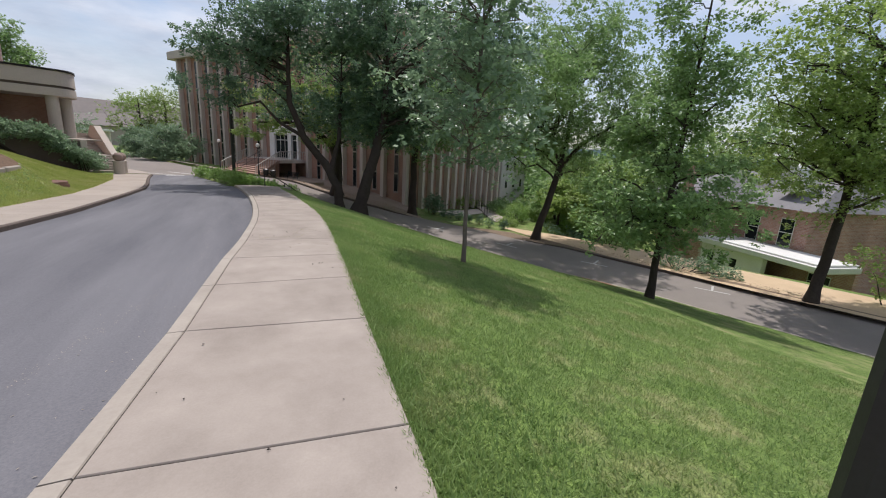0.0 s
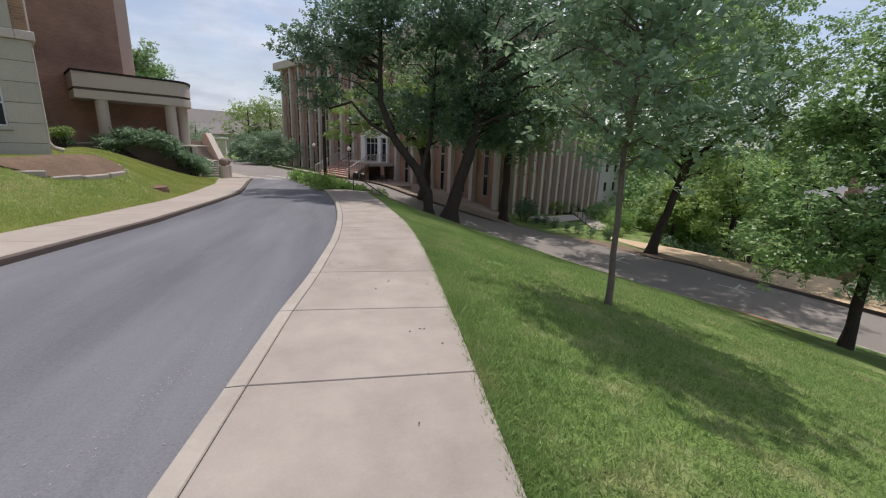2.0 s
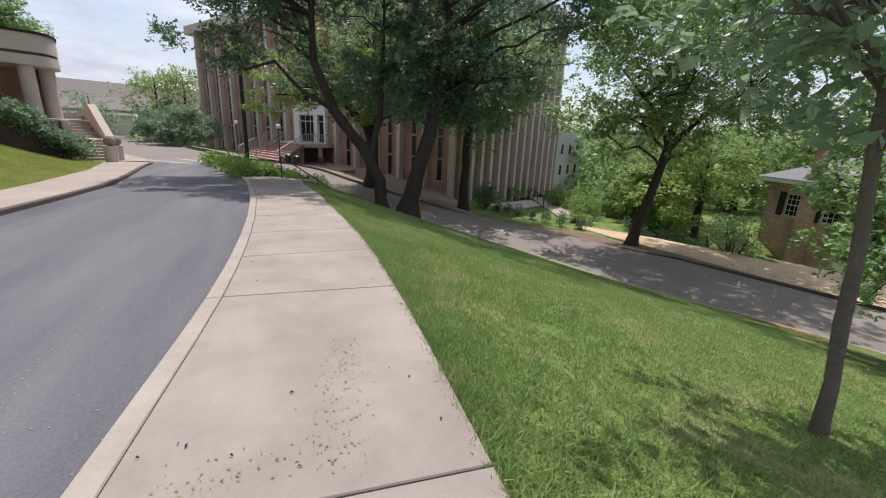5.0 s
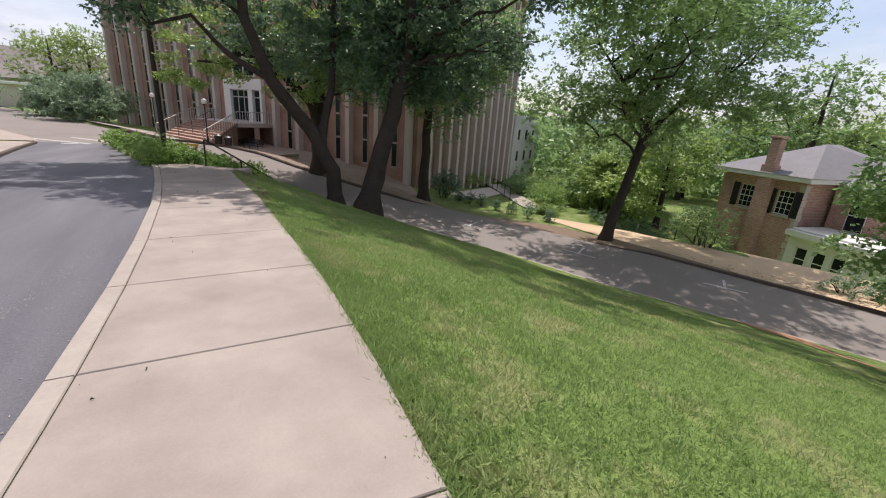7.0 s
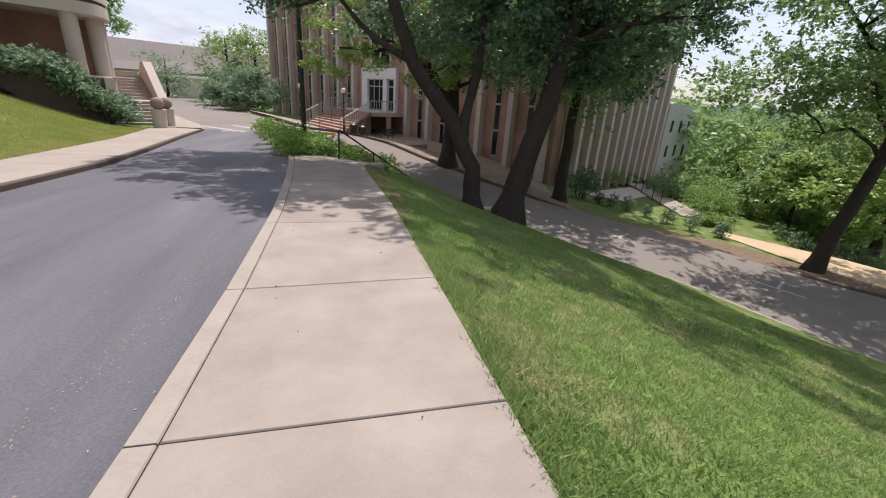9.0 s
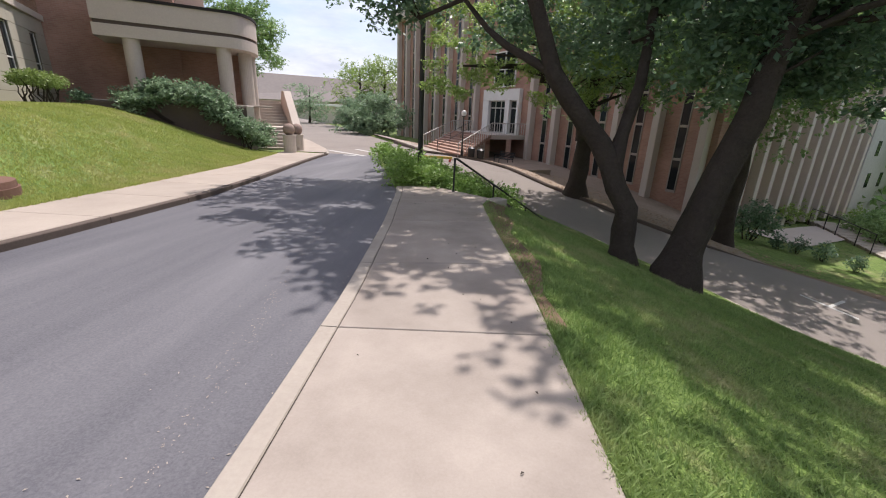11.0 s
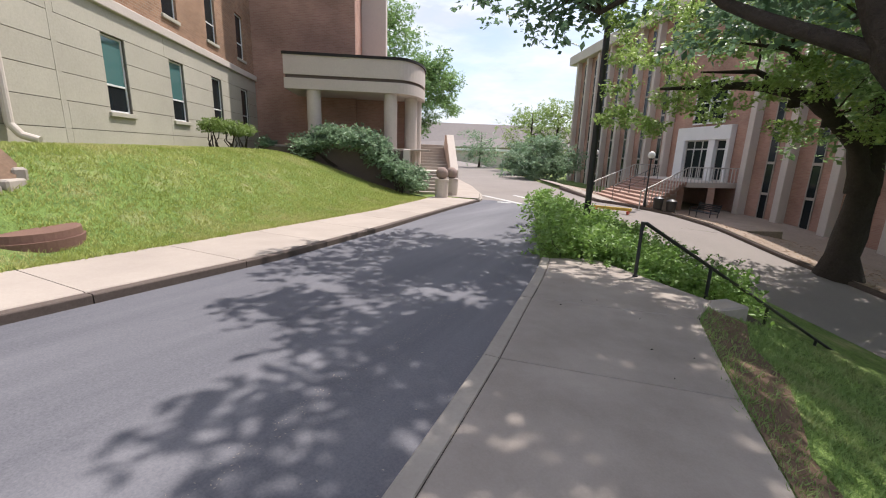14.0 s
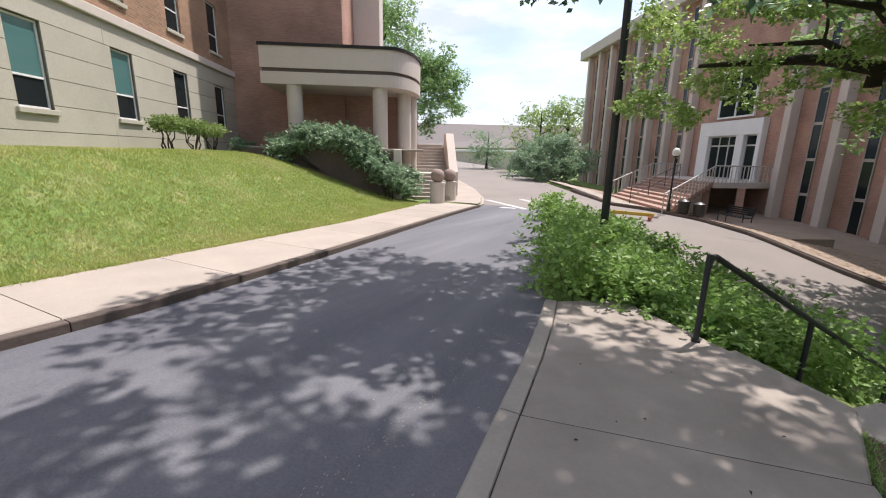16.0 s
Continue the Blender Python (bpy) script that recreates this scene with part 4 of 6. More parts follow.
eb = part("brick_wall", bm, M_BRICK_ORANGE, hall, "orange-brown brick upper storeys")
eb.matrix_basis = pose(UC + 0.02, 0.38, 0, 0, 0, 90)
bm = bmesh.new()
box(bm, UC - 0.1, 0.35, 3.98, UC + 0.3, 14.3, 4.25, 0.02)
part("stone_band", bm, M_PALE, hall)
# solid block in place of rooms, their darkness put into its colour
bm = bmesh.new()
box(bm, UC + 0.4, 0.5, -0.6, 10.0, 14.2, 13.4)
part("inner_core", bm, M_DARK, hall, "solid dark block standing for unlit rooms")
bm = bmesh.new()
box(bm, UC - 0.15, -0.15, 13.5, 10.0, 14.5, 13.9, 0.03)
part("roof", bm, M_PALE, hall)
bm = bmesh.new()
box(bm, UC - 0.06, 0.36, 4.252, UC + 0.36, 14.2, 5.2, 0.02)
part("stone_band", bm, M_STONE, hall, "cream stone course over the end wall")
bm = bmesh.new()
box(bm, UC - 0.12, 0.36, 5.2, UC + 0.36, 14.2, 5.36, 0.02)
part("coping", bm, M_KERB_DARK, hall, "dark brown coping")
# brick tower: its face looks along local -x
bm = bmesh.new()
box(bm, 10.0, -5.2, -1.6, 20.0, 14.0, 22.0)
part("tower_wall", bm, M_BRICK, hall, "brown brick tower without windows")
bm = bmesh.new()
box(bm, 10.3, -8.6, -1.6, 18.0, -5.2, 4.4)
part("tower_wall", bm, M_BRICK, hall, "brown brick wall below the balcony")
bm = bmesh.new()
box(bm, 14.4, -6.7, 4.404, 18.0, -5.2, 22.0, 0.03)
part("tower_corner", bm, M_PALE, hall, "pale stone corner pier")

# ---- balcony on round columns ----
TX = 7.05          # front line of the balcony, along local x
balcony = thing("balcony", HALL_M, "curved cream concrete balcony on round columns", "balcony")


def rounded_plan(x0, x1, y0, y1, n=14):
    """x0: the front line, from y1 (nearer the hall) to y0, where it swings round to the back line x1."""
    pts = [(x1, y1), (x0, y1)]
    rx, ry = x1 - x0, 1.55
    for k in range(n + 1):
        t = math.pi / 2 * k / n
        pts.append((x1 - rx * math.cos(t), y0 + ry - ry * math.sin(t)))
    return pts


def prism(bm, pts, z0, z1):
    lo = [bm.verts.new((x, y, z0)) for x, y in pts]
    hi = [bm.verts.new((x, y, z1)) for x, y in pts]
    bm.faces.new(lo[::-1])
    bm.faces.new(hi)
    for i in range(len(pts)):
        j = (i + 1) % len(pts)
        bm.faces.new((lo[i], lo[j], hi[j], hi[i]))


YB0, YB1 = -8.95, -2.2
for nm, off, z0, z1, mt in (("deck", 0.0, 3.37, 3.85, M_PALE), ("groove", 0.06, 3.85, 4.0, M_KERB_DARK), ("parapet", 0.0, 4.0, 4.85, M_PALE), ("coping", -0.05, 4.85, 4.97, M_DARK)):
    bm = bmesh.new()
    prism(bm, rounded_plan(TX + off, 10.4, YB0 + off, YB1 - off), z0, z1)
    part(nm, bm, mt, balcony)
for cx, cy in ((TX + 0.4, -3.45), (TX + 0.45, -7.1), (8.9, -8.15), (10.1, -8.45)):
    bm = bmesh.new()
    tube(bm, (cx, cy, -1.2), (cx, cy, 3.37), 0.33, 0.33, 24)
    part("column", bm, M_PALE, balcony, smooth=False)

# ---- the library of brown brick with pale fins ----
LU, LV = Vector((-0.506, 0.862, 0)), Vector((0.862, 0.507, 0))
library = thing("library_building", basis((7.0, 51.0), LU), "brown brick library with tall pale concrete fins", "building")
BAY = 2.93
Z0, Z1 = -5.2, 12.3
XR, XL = -5.2 * BAY, 10.4 * BAY
bm = bmesh.new()
box(bm, XR, -18.8, Z0, XL, 0.0, Z1)
part("brick_wall", bm, M_BRICK, library, "brown brick walls")
bm = bmesh.new()
box(bm, XR - 0.9, -19.4, Z1, XL + 0.9, 0.9, Z1 + 1.1, 0.05)
part("roof", bm, M_PALE, library, "pale overhanging cornice")
for k in range(-5, 11):
    if k in (1, 2):
        continue
    bm = bmesh.new()
    box(bm, k * BAY - 0.22, 0.0, Z0, k * BAY + 0.22, 0.55, Z1, 0.02)
    part("fin", bm, M_PALE, library)
for k in range(-5, 10):
    if k in (0, 1, 2):
        continue
    xw = (k + 0.5) * BAY
    bm = bmesh.new()
    for sx in (-0.3, 0.24):
        box(bm, xw + sx, 0.0, -3.0, xw + sx + 0.06, 0.06, 11.9, 0.004)
    for j in range(9):
        box(bm, xw - 0.24, 0.0, -3.0 + 1.85 * j, xw + 0.24, 0.05, -2.85 + 1.85 * j)
    strip_frame = part("window", bm, M_KERB, library, "narrow window strip with pale crossbars")
    for j in range(8):
        bm = bmesh.new()
        box(bm, xw - 0.24, 0.0, -2.85 + 1.85 * j, xw + 0.24, 0.025, -1.15 + 1.85 * j)
        part("pane", bm, M_GLASS, strip_frame, "dark glass")
for k in range(12):
    yv = -1.2 - k * 1.5
    bm = bmesh.new()
    box(bm, XR - 0.5, yv - 0.2, Z0, XR, yv + 0.2, Z1, 0.02)
    part("fin", bm, M_PALE, library)
bm = bmesh.new()
box(bm, XR - 0.3, -27.0, Z0 - 2, XR + 8.0, -18.8, 1.8)
part("end_wall", bm, M_GREY, library, "pale grey rendered wing")
for k in range(3):
    for j in range(2):
        bm = bmesh.new()
        box(bm, XR - 0.32, -25.6 + 2.4 * k, -3.2 + 2.4 * j, XR - 0.3, -25.0 + 2.4 * k, -2.1 + 2.4 * j)
        part("window", bm, M_GLASS, library, "small dark window")


# entrance: white portal, glass doors
bm = bmesh.new()
for a in ((1.7, 2.0, -0.62, 2.25), (3.05, 3.7, -0.62, 2.25), (6.3, 7.3, -0.62, 2.25), (1.7, 7.3, 2.25, 3.2)):
    box(bm, a[0], 0.0, a[2], a[1], 0.4, a[3], 0.02)
part("portal", bm, M_WHITE, library, "white concrete portal")
for a, b in ((2.0, 3.05), (3.7, 6.3)):
    n = max(1, round((b - a) / 0.95))
    for q in range(n):
        u0, u1 = a + (b - a) * q / n, a + (b - a) * (q + 1) / n
        bm = bmesh.new()
        for c in ((u0, -0.62, u0 + 0.05, 2.25), (u1 - 0.05, -0.62, u1, 2.25), (u0 + 0.05, 1.55, u1 - 0.05, 1.65), (u0 + 0.05, 2.17, u1 - 0.05, 2.25), (u0 + 0.05, -0.62, u1 - 0.05, -0.5)):
            box(bm, c[0], 0.08, c[1], c[2], 0.16, c[3])
        d = part("door", bm, M_STEEL, library, "metal-framed glass door")
        bm = bmesh.new()
        box(bm, u0 + 0.05, 0.11, -0.5, u1 - 0.05, 0.13, 1.55)
        box(bm, u0 + 0.05, 0.11, 1.65, u1 - 0.05, 0.13, 2.17)
        part("pane", bm, M_GLASS, d, "dark glass")

bm = bmesh.new()
for c in ((2.9, 3.4, 3.0, 6.4), (6.0, 3.4, 6.1, 6.4), (3.0, 3.4, 6.0, 3.5), (3.0, 4.85, 6.0, 4.95), (3.0, 6.3, 6.0, 6.4), (4.45, 3.5, 4.55, 6.3)):
    box(bm, c[0], 0.0, c[1], c[2], 0.14, c[3])
upper = part("window", bm, M_WHITE, library, "white framed window over the entrance")
for u in (3.0, 4.55):
    for z0, z1 in ((3.5, 4.85), (4.95, 6.3)):
        bm = bmesh.new()
        box(bm, u, 0.03, z0, u + 1.45, 0.06, z1)
        part("pane", bm, M_GLASS, upper, "dark glass")

# ---- landing and skewed flight of steps ----
TR, TL, BR, BL = Vector((3.5, 49.5, 0)), Vector((0.2, 56.0, 0)), Vector((0.9, 42.2, 0)), Vector((-2.2, 48.9, 0))
FR, FL = Vector((7.0, 51.0, 0)) + LU * 0.8, Vector((7.0, 51.0, 0)) + LU * 9.0
FR, FL = FR + Vector((-0.862, -0.507, 0)) * 0.02, FL + Vector((-0.862, -0.507, 0)) * 0.02
stairs = thing("entrance_stairs", pose(0, 0, 0), "wide brick steps up to a raised concrete landing", "stairs")
bm = bmesh.new()
prism(bm, [(p.x, p.y) for p in (TR, FR, FL, TL)], -0.95, -0.62)
part("landing", bm, M_PALE, stairs, "pale concrete landing")
NST = 10
for k in range(NST):
    t0, t1 = k / NST, (k + 1) / NST
    a, b = BR.lerp(TR, t0), BL.lerp(TL, t0)
    c, d = BR.lerp(TR, t1 + 0.02), BL.lerp(TL, t1 + 0.02)
    bm = bmesh.new()
    prism(bm, [(p.x, p.y) for p in (a, c, d, b)], -1.95 + 0.133 * k - 0.12, -1.95 + 0.133 * (k + 1))
    part("step", bm, M_STEP, stairs)
bm = bmesh.new()
for t in (0.12, 0.88):
    a, b = BR.lerp(BL, t), TR.lerp(TL, t)
    d = (BL - BR).normalized() * 0.15
    lo = [Vector((p.x, p.y, z)) for p, z in ((a, -2.3), (b, -2.8), (b, -0.75), (a, -2.0))]
    f = [bm.verts.new(v - d) for v in lo]
    g = [bm.verts.new(v + d) for v in lo]
    bm.faces.new(f)
    bm.faces.new(g[::-1])
    for q in range(4):
        bm.faces.new((f[q], g[q], g[(q + 1) % 4], f[(q + 1) % 4]))
part("stringer", bm, M_PALE, stairs)
for p in (TR.lerp(FR, 0.5), TR.lerp(TL, 0.08), TL.lerp(FL, 0.5), TR.lerp(TL, 0.6)):
    bm = bmesh.new()
    box(bm, p.x - 0.2, p.y - 0.2, -3.6, p.x + 0.2, p.y + 0.2, -0.95)
    part("pier", bm, M_BRICK, stairs)


def rail_run(pts, h, parent, material, r=0.025, posts=3, mids=(0.5,)):
    bm = bmesh.new()
    up = Vector((0, 0, h))
    polytube(bm, [p + up for p in pts], r)
    for m in mids:
        polytube(bm, [p + up * m for p in pts], r * 0.8)
    for a, b in zip(pts[:-1], pts[1:]):
        for k in range(posts + 1):
            p = a.lerp(b, k / posts)
            tube(bm, p - Vector((0, 0, 0.05)), p + up, r * 0.9, seg=6)
    return part("handrail", bm, material, parent, "pale metal handrail")


for a, b, f in ((BR, TR, FR), (BL, TL, FL)):
    rail_run([Vector((a.x, a.y, -1.85)), Vector((b.x, b.y, -0.62)), Vector((f.x, f.y, -0.62))], 0.95, stairs, M_STEEL, 0.035, 14, ())
ma, mb = BR.lerp(BL, 0.5), TR.lerp(TL, 0.5)
rail_run([Vector((ma.x, ma.y, -1.85)), Vector((mb.x, mb.y, -0.62))], 0.95, stairs, M_BLACK, 0.025)

# ---- paved plaza before the library, strewn with dry leaves ----
bm_v, bm_f = [], []
n_in = 10
ys = np.linspace(29.5, 56, 54)
for y in ys:
    x0 = far_x(y) + 0.1
    x1 = 7.0 + (51.0 - y) * 0.587 + 0.5
    if y < 38.2:
        x1 = min(x1, 14.4 + (y - 38.2) * 0.2)
    for q in range(n_in):
        x = x0 + (max(x1, x0 + 0.3) - x0) * q / (n_in - 1)
        bm_v.append((x, y, far_z(x, y) + 0.05))
for r in range(len(ys) - 1):
    for q in range(n_in - 1):
        i = r * n_in + q
        bm_f.append((i, i + 1, i + n_in + 1, i + n_in))
tagged(mesh_ob("pavement_3", bm_v, bm_f, M_PLAZA), "worn stone plaza strewn with dry leaves", "pavement", kind="structure")
tagged(strip("pavement_6", lambda y: far_x(y) + 0.16, lambda y: far_x(y) + 1.9, 43.4, 92, lambda x, y: far_z(x, y) + 0.07, M_WALK_TAN, nx=5), "tan pavement beside the far road", "pavement", kind="structure")
tagged(strip("pavement_7", lambda y: road_left(y) - 2.5, lambda y: road_left(y) - 0.15, 37.95, 62, lambda x, y: max(road_fall(y) + 0.03, left_z(x, y) + 0.03), M_WALK_TAN, nx=9), "tan pavement widening before the garden steps", "pavement", kind="structure")

# ---- the brick house ----
HP = (35.0, 21.2)
house = thing("brick_house", basis(HP, (0.24, 0.97), -1.74) @ Matrix.Diagonal((1.13, 1.3, 1.35, 1.0)), "red brick house with a grey hipped roof", "house")
# local x runs along the front, away from the white wing; the front looks to local +y
HW = [(0.5, -1.5), (2.95, -1.5)]
bm = bmesh.new()
wall_with_holes(bm, 0.0, 5.3, -6.5, 0.25, [(u, z, 0.95, 1.22) for u, z in HW], 0.0, 0.3, 1)
part("brick_wall", bm, M_BRICK_RED, house, "red brick front")
bm = bmesh.new()
box(bm, 0.3, -9.0, -6.5, 5.3, -0.3, 0.25)
part("side_wall", bm, M_BRICK_RED, house)
for k in range(14):
    w = 0.30 if k % 2 else 0.22
    bm = bmesh.new()
    box(bm, -0.03, -w, -4.9 + 0.36 * k, w, 0.03, -4.58 + 0.36 * k, 0.01)
    part("quoin", bm, M_PALE, house)
for u, z in HW:
    w = win_box("window", house, u, z, 0.95, 1.22, 0.0, M_WHITE, 0.12, True, 0.5, 1)
    bm = bmesh.new()
    for q in (0.33, 0.66):
        box(bm, u + 0.95 * q - 0.012, -0.07, z, u + 0.95 * q + 0.012, -0.05, z + 1.22)
    for q in (0.25, 0.75):
        box(bm, u, -0.07, z + 1.22 * q - 0.012, u + 0.95, -0.05, z + 1.22 * q + 0.012)
    part("glazing_bars", bm, M_WHITE, w)
    for sx in (-0.5, 1.0):
        bm = bmesh.new()
        box(bm, u + sx, 0.0, z - 0.05, u + sx + 0.45, 0.05, z + 1.26, 0.01)
        for q in range(8):
            box(bm, u + sx + 0.05, 0.05, z + 0.05 + q * 0.14, u + sx + 0.40, 0.065, z + 0.13 + q * 0.14)
        part("shutter", bm, M_BLACK, house, "dark louvred shutter")
bm = bmesh.new()
box(bm, -0.5, -9.5, 0.25, 5.8, 0.5, 0.5, 0.03)
part("eave_board", bm, M_WHITE, house, "white boxed eaves")
bm = bmesh.new()
vs = [bm.verts.new(p) for p in ((-0.55, 0.55, 0.5), (5.85, 0.55, 0.5), (5.85, -9.5, 0.5), (-0.55, -9.5, 0.5), (2.2, -3.4, 2.1), (3.0, -5.6, 2.1))]
for f in ((0, 1, 4), (1, 2, 5, 4), (2, 3, 5), (3, 0, 4, 5), (3, 2, 1, 0)):
    bm.faces.new([vs[i] for i in f])
part("roof", bm, M_ROOF, house, "grey shingle hipped roof")
bm = bmesh.new()
box(bm, 1.75, 0.0, -6.5, 2.6, 0.45, 0.9, 0.02)
box(bm, 1.88, 0.0, 0.9, 2.47, 0.42, 2.2, 0.02)
box(bm, 1.82, -0.05, 2.2, 2.53, 0.5, 2.33, 0.02)
part("chimney", bm, M_BRICK_RED, house, "tall brick chimney")
# second roof and gable behind the wing
bm = bmesh.new()
box(bm, -5.2, -10.0, -6.5, 0.0, -2.2, 0.25)
part("rear_wall", bm, M_BRICK_RED, house)
bm = bmesh.new()
vs = [bm.verts.new(p) for p in ((-5.7, -1.6, 0.25), (-0.2, -1.6, 0.25), (-0.2, -10.5, 0.25), (-5.7, -10.5, 0.25), (-3.6, -6.0, 2.0), (-0.2, -6.0, 2.0))]
for f in ((0, 1, 5, 4), (1, 2, 5), (2, 3, 4, 5), (3, 0, 4), (3, 2, 1, 0)):
    bm.faces.new([vs[i] for i in f])
part("rear_roof", bm, M_ROOF, house)
for u in (-1.9, -4.3):
    for z in (-1.9,):
        win_box("window", house, u, z, 0.95, 1.6, -2.2, M_WHITE, -0.04, False, 0.5, 1)
bm = bmesh.new()
box(bm, -3.4, -4.2, 1.1, -2.2, -2.6, 2.1, 0.02)
part("dormer", bm, M_WHITE, house, "white arched dormer")
bm = bmesh.new()
tube(bm, (-2.8, -4.2, 2.1), (-2.8, -2.6, 2.1), 0.6, 0.6, 20)
part("dormer_arch", bm, M_WHITE, house)
# white single-storey wing with a portico
bm = bmesh.new()
wall_with_holes(bm, -4.6, -0.05, -6.0, -2.3, [(-1.2 - 0.95 * k, -3.95, 0.62, 1.15) for k in range(3)], 0.1, 0.25, 1)
part("wing_wall", bm, M_WHITE, house, "white painted wing")
for k in range(3):
    win_box("window", house, -1.2 - 0.95 * k, -3.95, 0.62, 1.15, 0.1, M_WHITE, 0.1, True, 0.5, 1)
bm = bmesh.new()
box(bm, -8.6, -2.1, -2.3, 0.0, 0.5, -2.0, 0.03)
box(bm, -8.4, -2.1, -2.0, -0.2, 0.3, -1.9, 0.02)
part("wing_roof", bm, M_WHITE, house, "white flat portico roof")
for u in (-8.3, -4.9):
    bm = bmesh.new()
    box(bm, u - 0.17, -0.05, -6.0, u + 0.17, 0.29, -2.3, 0.02)
    part("post", bm, M_WHITE, house)
bm = bmesh.new()
box(bm, -8.5, -2.15, -6.0, -4.6, -1.9, -2.3)
part("porch_wall", bm, M_BRICK_RED, house)
win_box("window", house, -7.4, -3.7, 1.3, 0.9, -1.9, M_WHITE, -0.05, False, 0.5, 1)

# ---- shrubs and planting ----
def shrub(name, base, clumps, leaves, size, material, seed, label, stems=4, stem_r=0.02, flat=0.8, category="shrub", group="", trunk_label="woody stems"):
    """clumps: (x, y, z, r) from the base; woody stems reach into them."""
    rng = np.random.default_rng(seed)
    root = thing(name, pose(*base), label, category, group)
    verts, faces = [], []
    for k in range(stems):
        c = clumps[k % len(clumps)]
        goal = Vector(c[:3]) + Vector(rng.normal(size=3)) * c[3] * 0.25
        foot = Vector((rng.normal() * 0.06 + 0.35 * goal.x * (len(clumps) > 3), rng.normal() * 0.06 + 0.35 * goal.y * (len(clumps) > 3), -0.08))
        limb(verts, faces, bent(foot, goal, rng, 5, 0.12), [stem_r, stem_r * 0.9, stem_r * 0.7, stem_r * 0.5, stem_r * 0.3], 6)
    mesh_ob("stems", verts, faces, M_BARK, root, trunk_label, smooth=True)
    v, n = leaf_cloud([c[:3] for c in clumps], [c[3] for c in clumps], leaves, size, rng, flat, 0.0)
    leaf_mesh("foliage", v, n, material, root)
    return root


def bed_right(y):
    return float(np.interp(y, [25.5, 26, 27, 28, 30, 32, 35.7, 38.7], [1.0, 1.7, 2.7, 3.2, 2.4, 1.2, 0.1, -3.6]))


rng = np.random.default_rng(5)
plant_spots = []
for k in range(400):
    y = 26.0 + 12.6 * rng.random()
    a, b = kerb_x(y) + 0.1, bed_right(y)
    x = a + (b - a) * rng.random()
    if y < 26.2 and x < 0.3:
        continue
    if all((x - p[0]) ** 2 + (y - p[1]) ** 2 > 0.62 for p in plant_spots):
        plant_spots.append((x, y))
    if len(plant_spots) > 46:
        break
plant_spots += [(-0.18, 26.12), (0.08, 26.25), (0.4, 26.3), (-0.15, 26.6)]
# low plants along the foot of the handrail too
for k in range(7):
    plant_spots.append((0.75 + 0.33 * k, 25.85 + 0.27 * k + 0.2 * (k % 2)))
for k, (x, y) in enumerate(plant_spots):
    h = 0.46 + 0.34 * rng.random()
    if k >= len(plant_spots) - 7:
        h *= 0.7
    cl = [(rng.normal() * 0.22, rng.normal() * 0.22, h * (0.35 + 0.5 * rng.random()), 0.26 + 0.2 * rng.random()) for q in range(6)]
    near = (x - 0.4) ** 2 + (y - 26) ** 2 < 30
    shrub("bedding_plant", (x, y, bed_z(x, y)), cl, 1000 if near else 420, 0.085 if near else 0.13, M_LEAF_IVY, 100 + k,
          "bright green leafy plant in the kerbside bed", 1, 0.008, 0.9, "plant", "plants in the kerbside bed")

# ---- handrail down the bank, with its cheek wall and steps ----
R0, RS = Vector((0.96, 25.1, -0.99)), Vector((1.1, 1.0, -0.79))
bank_rail = thing("bank_handrail", pose(0, 0, 0), "black steel handrail descending the bank", "handrail")
bm = bmesh.new()
top = R0 + Vector((0, 0, 0.84))
d = RS.normalized()
polytube(bm, [R0 + Vector((0, 0, 0.7)), top - d * -0.02 + Vector((0, 0, -0.03)), top + d * 0.08, R0 + RS * 4.05 + Vector((0, 0, 0.84))], 0.028, 10)
part("rail", bm, M_BLACK, bank_rail)
for k in range(5):
    bm = bmesh.new()
    p = R0 + RS * k
    tube(bm, p - Vector((0, 0, 0.25)), p + Vector((0, 0, 0.83)), 0.026, 0.026, 10)
    part("post", bm, M_BLACK, bank_rail)
    bm = bmesh.new()
    box(bm, p.x - 0.036, p.y - 0.036, p.z - 0.3, p.x + 0.036, p.y + 0.036, p.z + 0.015, 0.005)
    part("foot", bm, M_BLACK, bank_rail)
wall_m = basis((1.84, 23.98), (1.06, 0.96))
cheek = thing("cheek_wall", wall_m, "low brown concrete wall beside the bank steps", "wall")
bm = bmesh.new()
box(bm, 0.0, -0.02, -1.6, 0.55, 0.3, -0.98, 0.02)
part("end_block", bm, M_KERB, cheek, "pale concrete end block")
bm = bmesh.new()
prof = [(0.45, -1.9), (0.45, -1.02), (5.6, -3.75), (5.6, -4.6)]
f = [bm.verts.new((x, 0.02, z)) for x, z in prof]
g = [bm.verts.new((x, 0.24, z)) for x, z in prof]
bm.faces.new(f)
bm.faces.new(g[::-1])
for q in range(4):
    bm.faces.new((f[q], g[q], g[(q + 1) % 4], f[(q + 1) % 4]))
part("sloping_wall", bm, M_KERB_DARK, cheek, "dark weathered sloping wall")
for k in range(15):
    bm = bmesh.new()
    box(bm, 0.35 + 0.34 * k, 0.24, -1.2 - 0.178 * k - 0.35, 0.35 + 0.34 * (k + 1) + 0.03, 1.5, -1.2 - 0.178 * k, 0.01)
    part("step", bm, M_KERB, cheek)

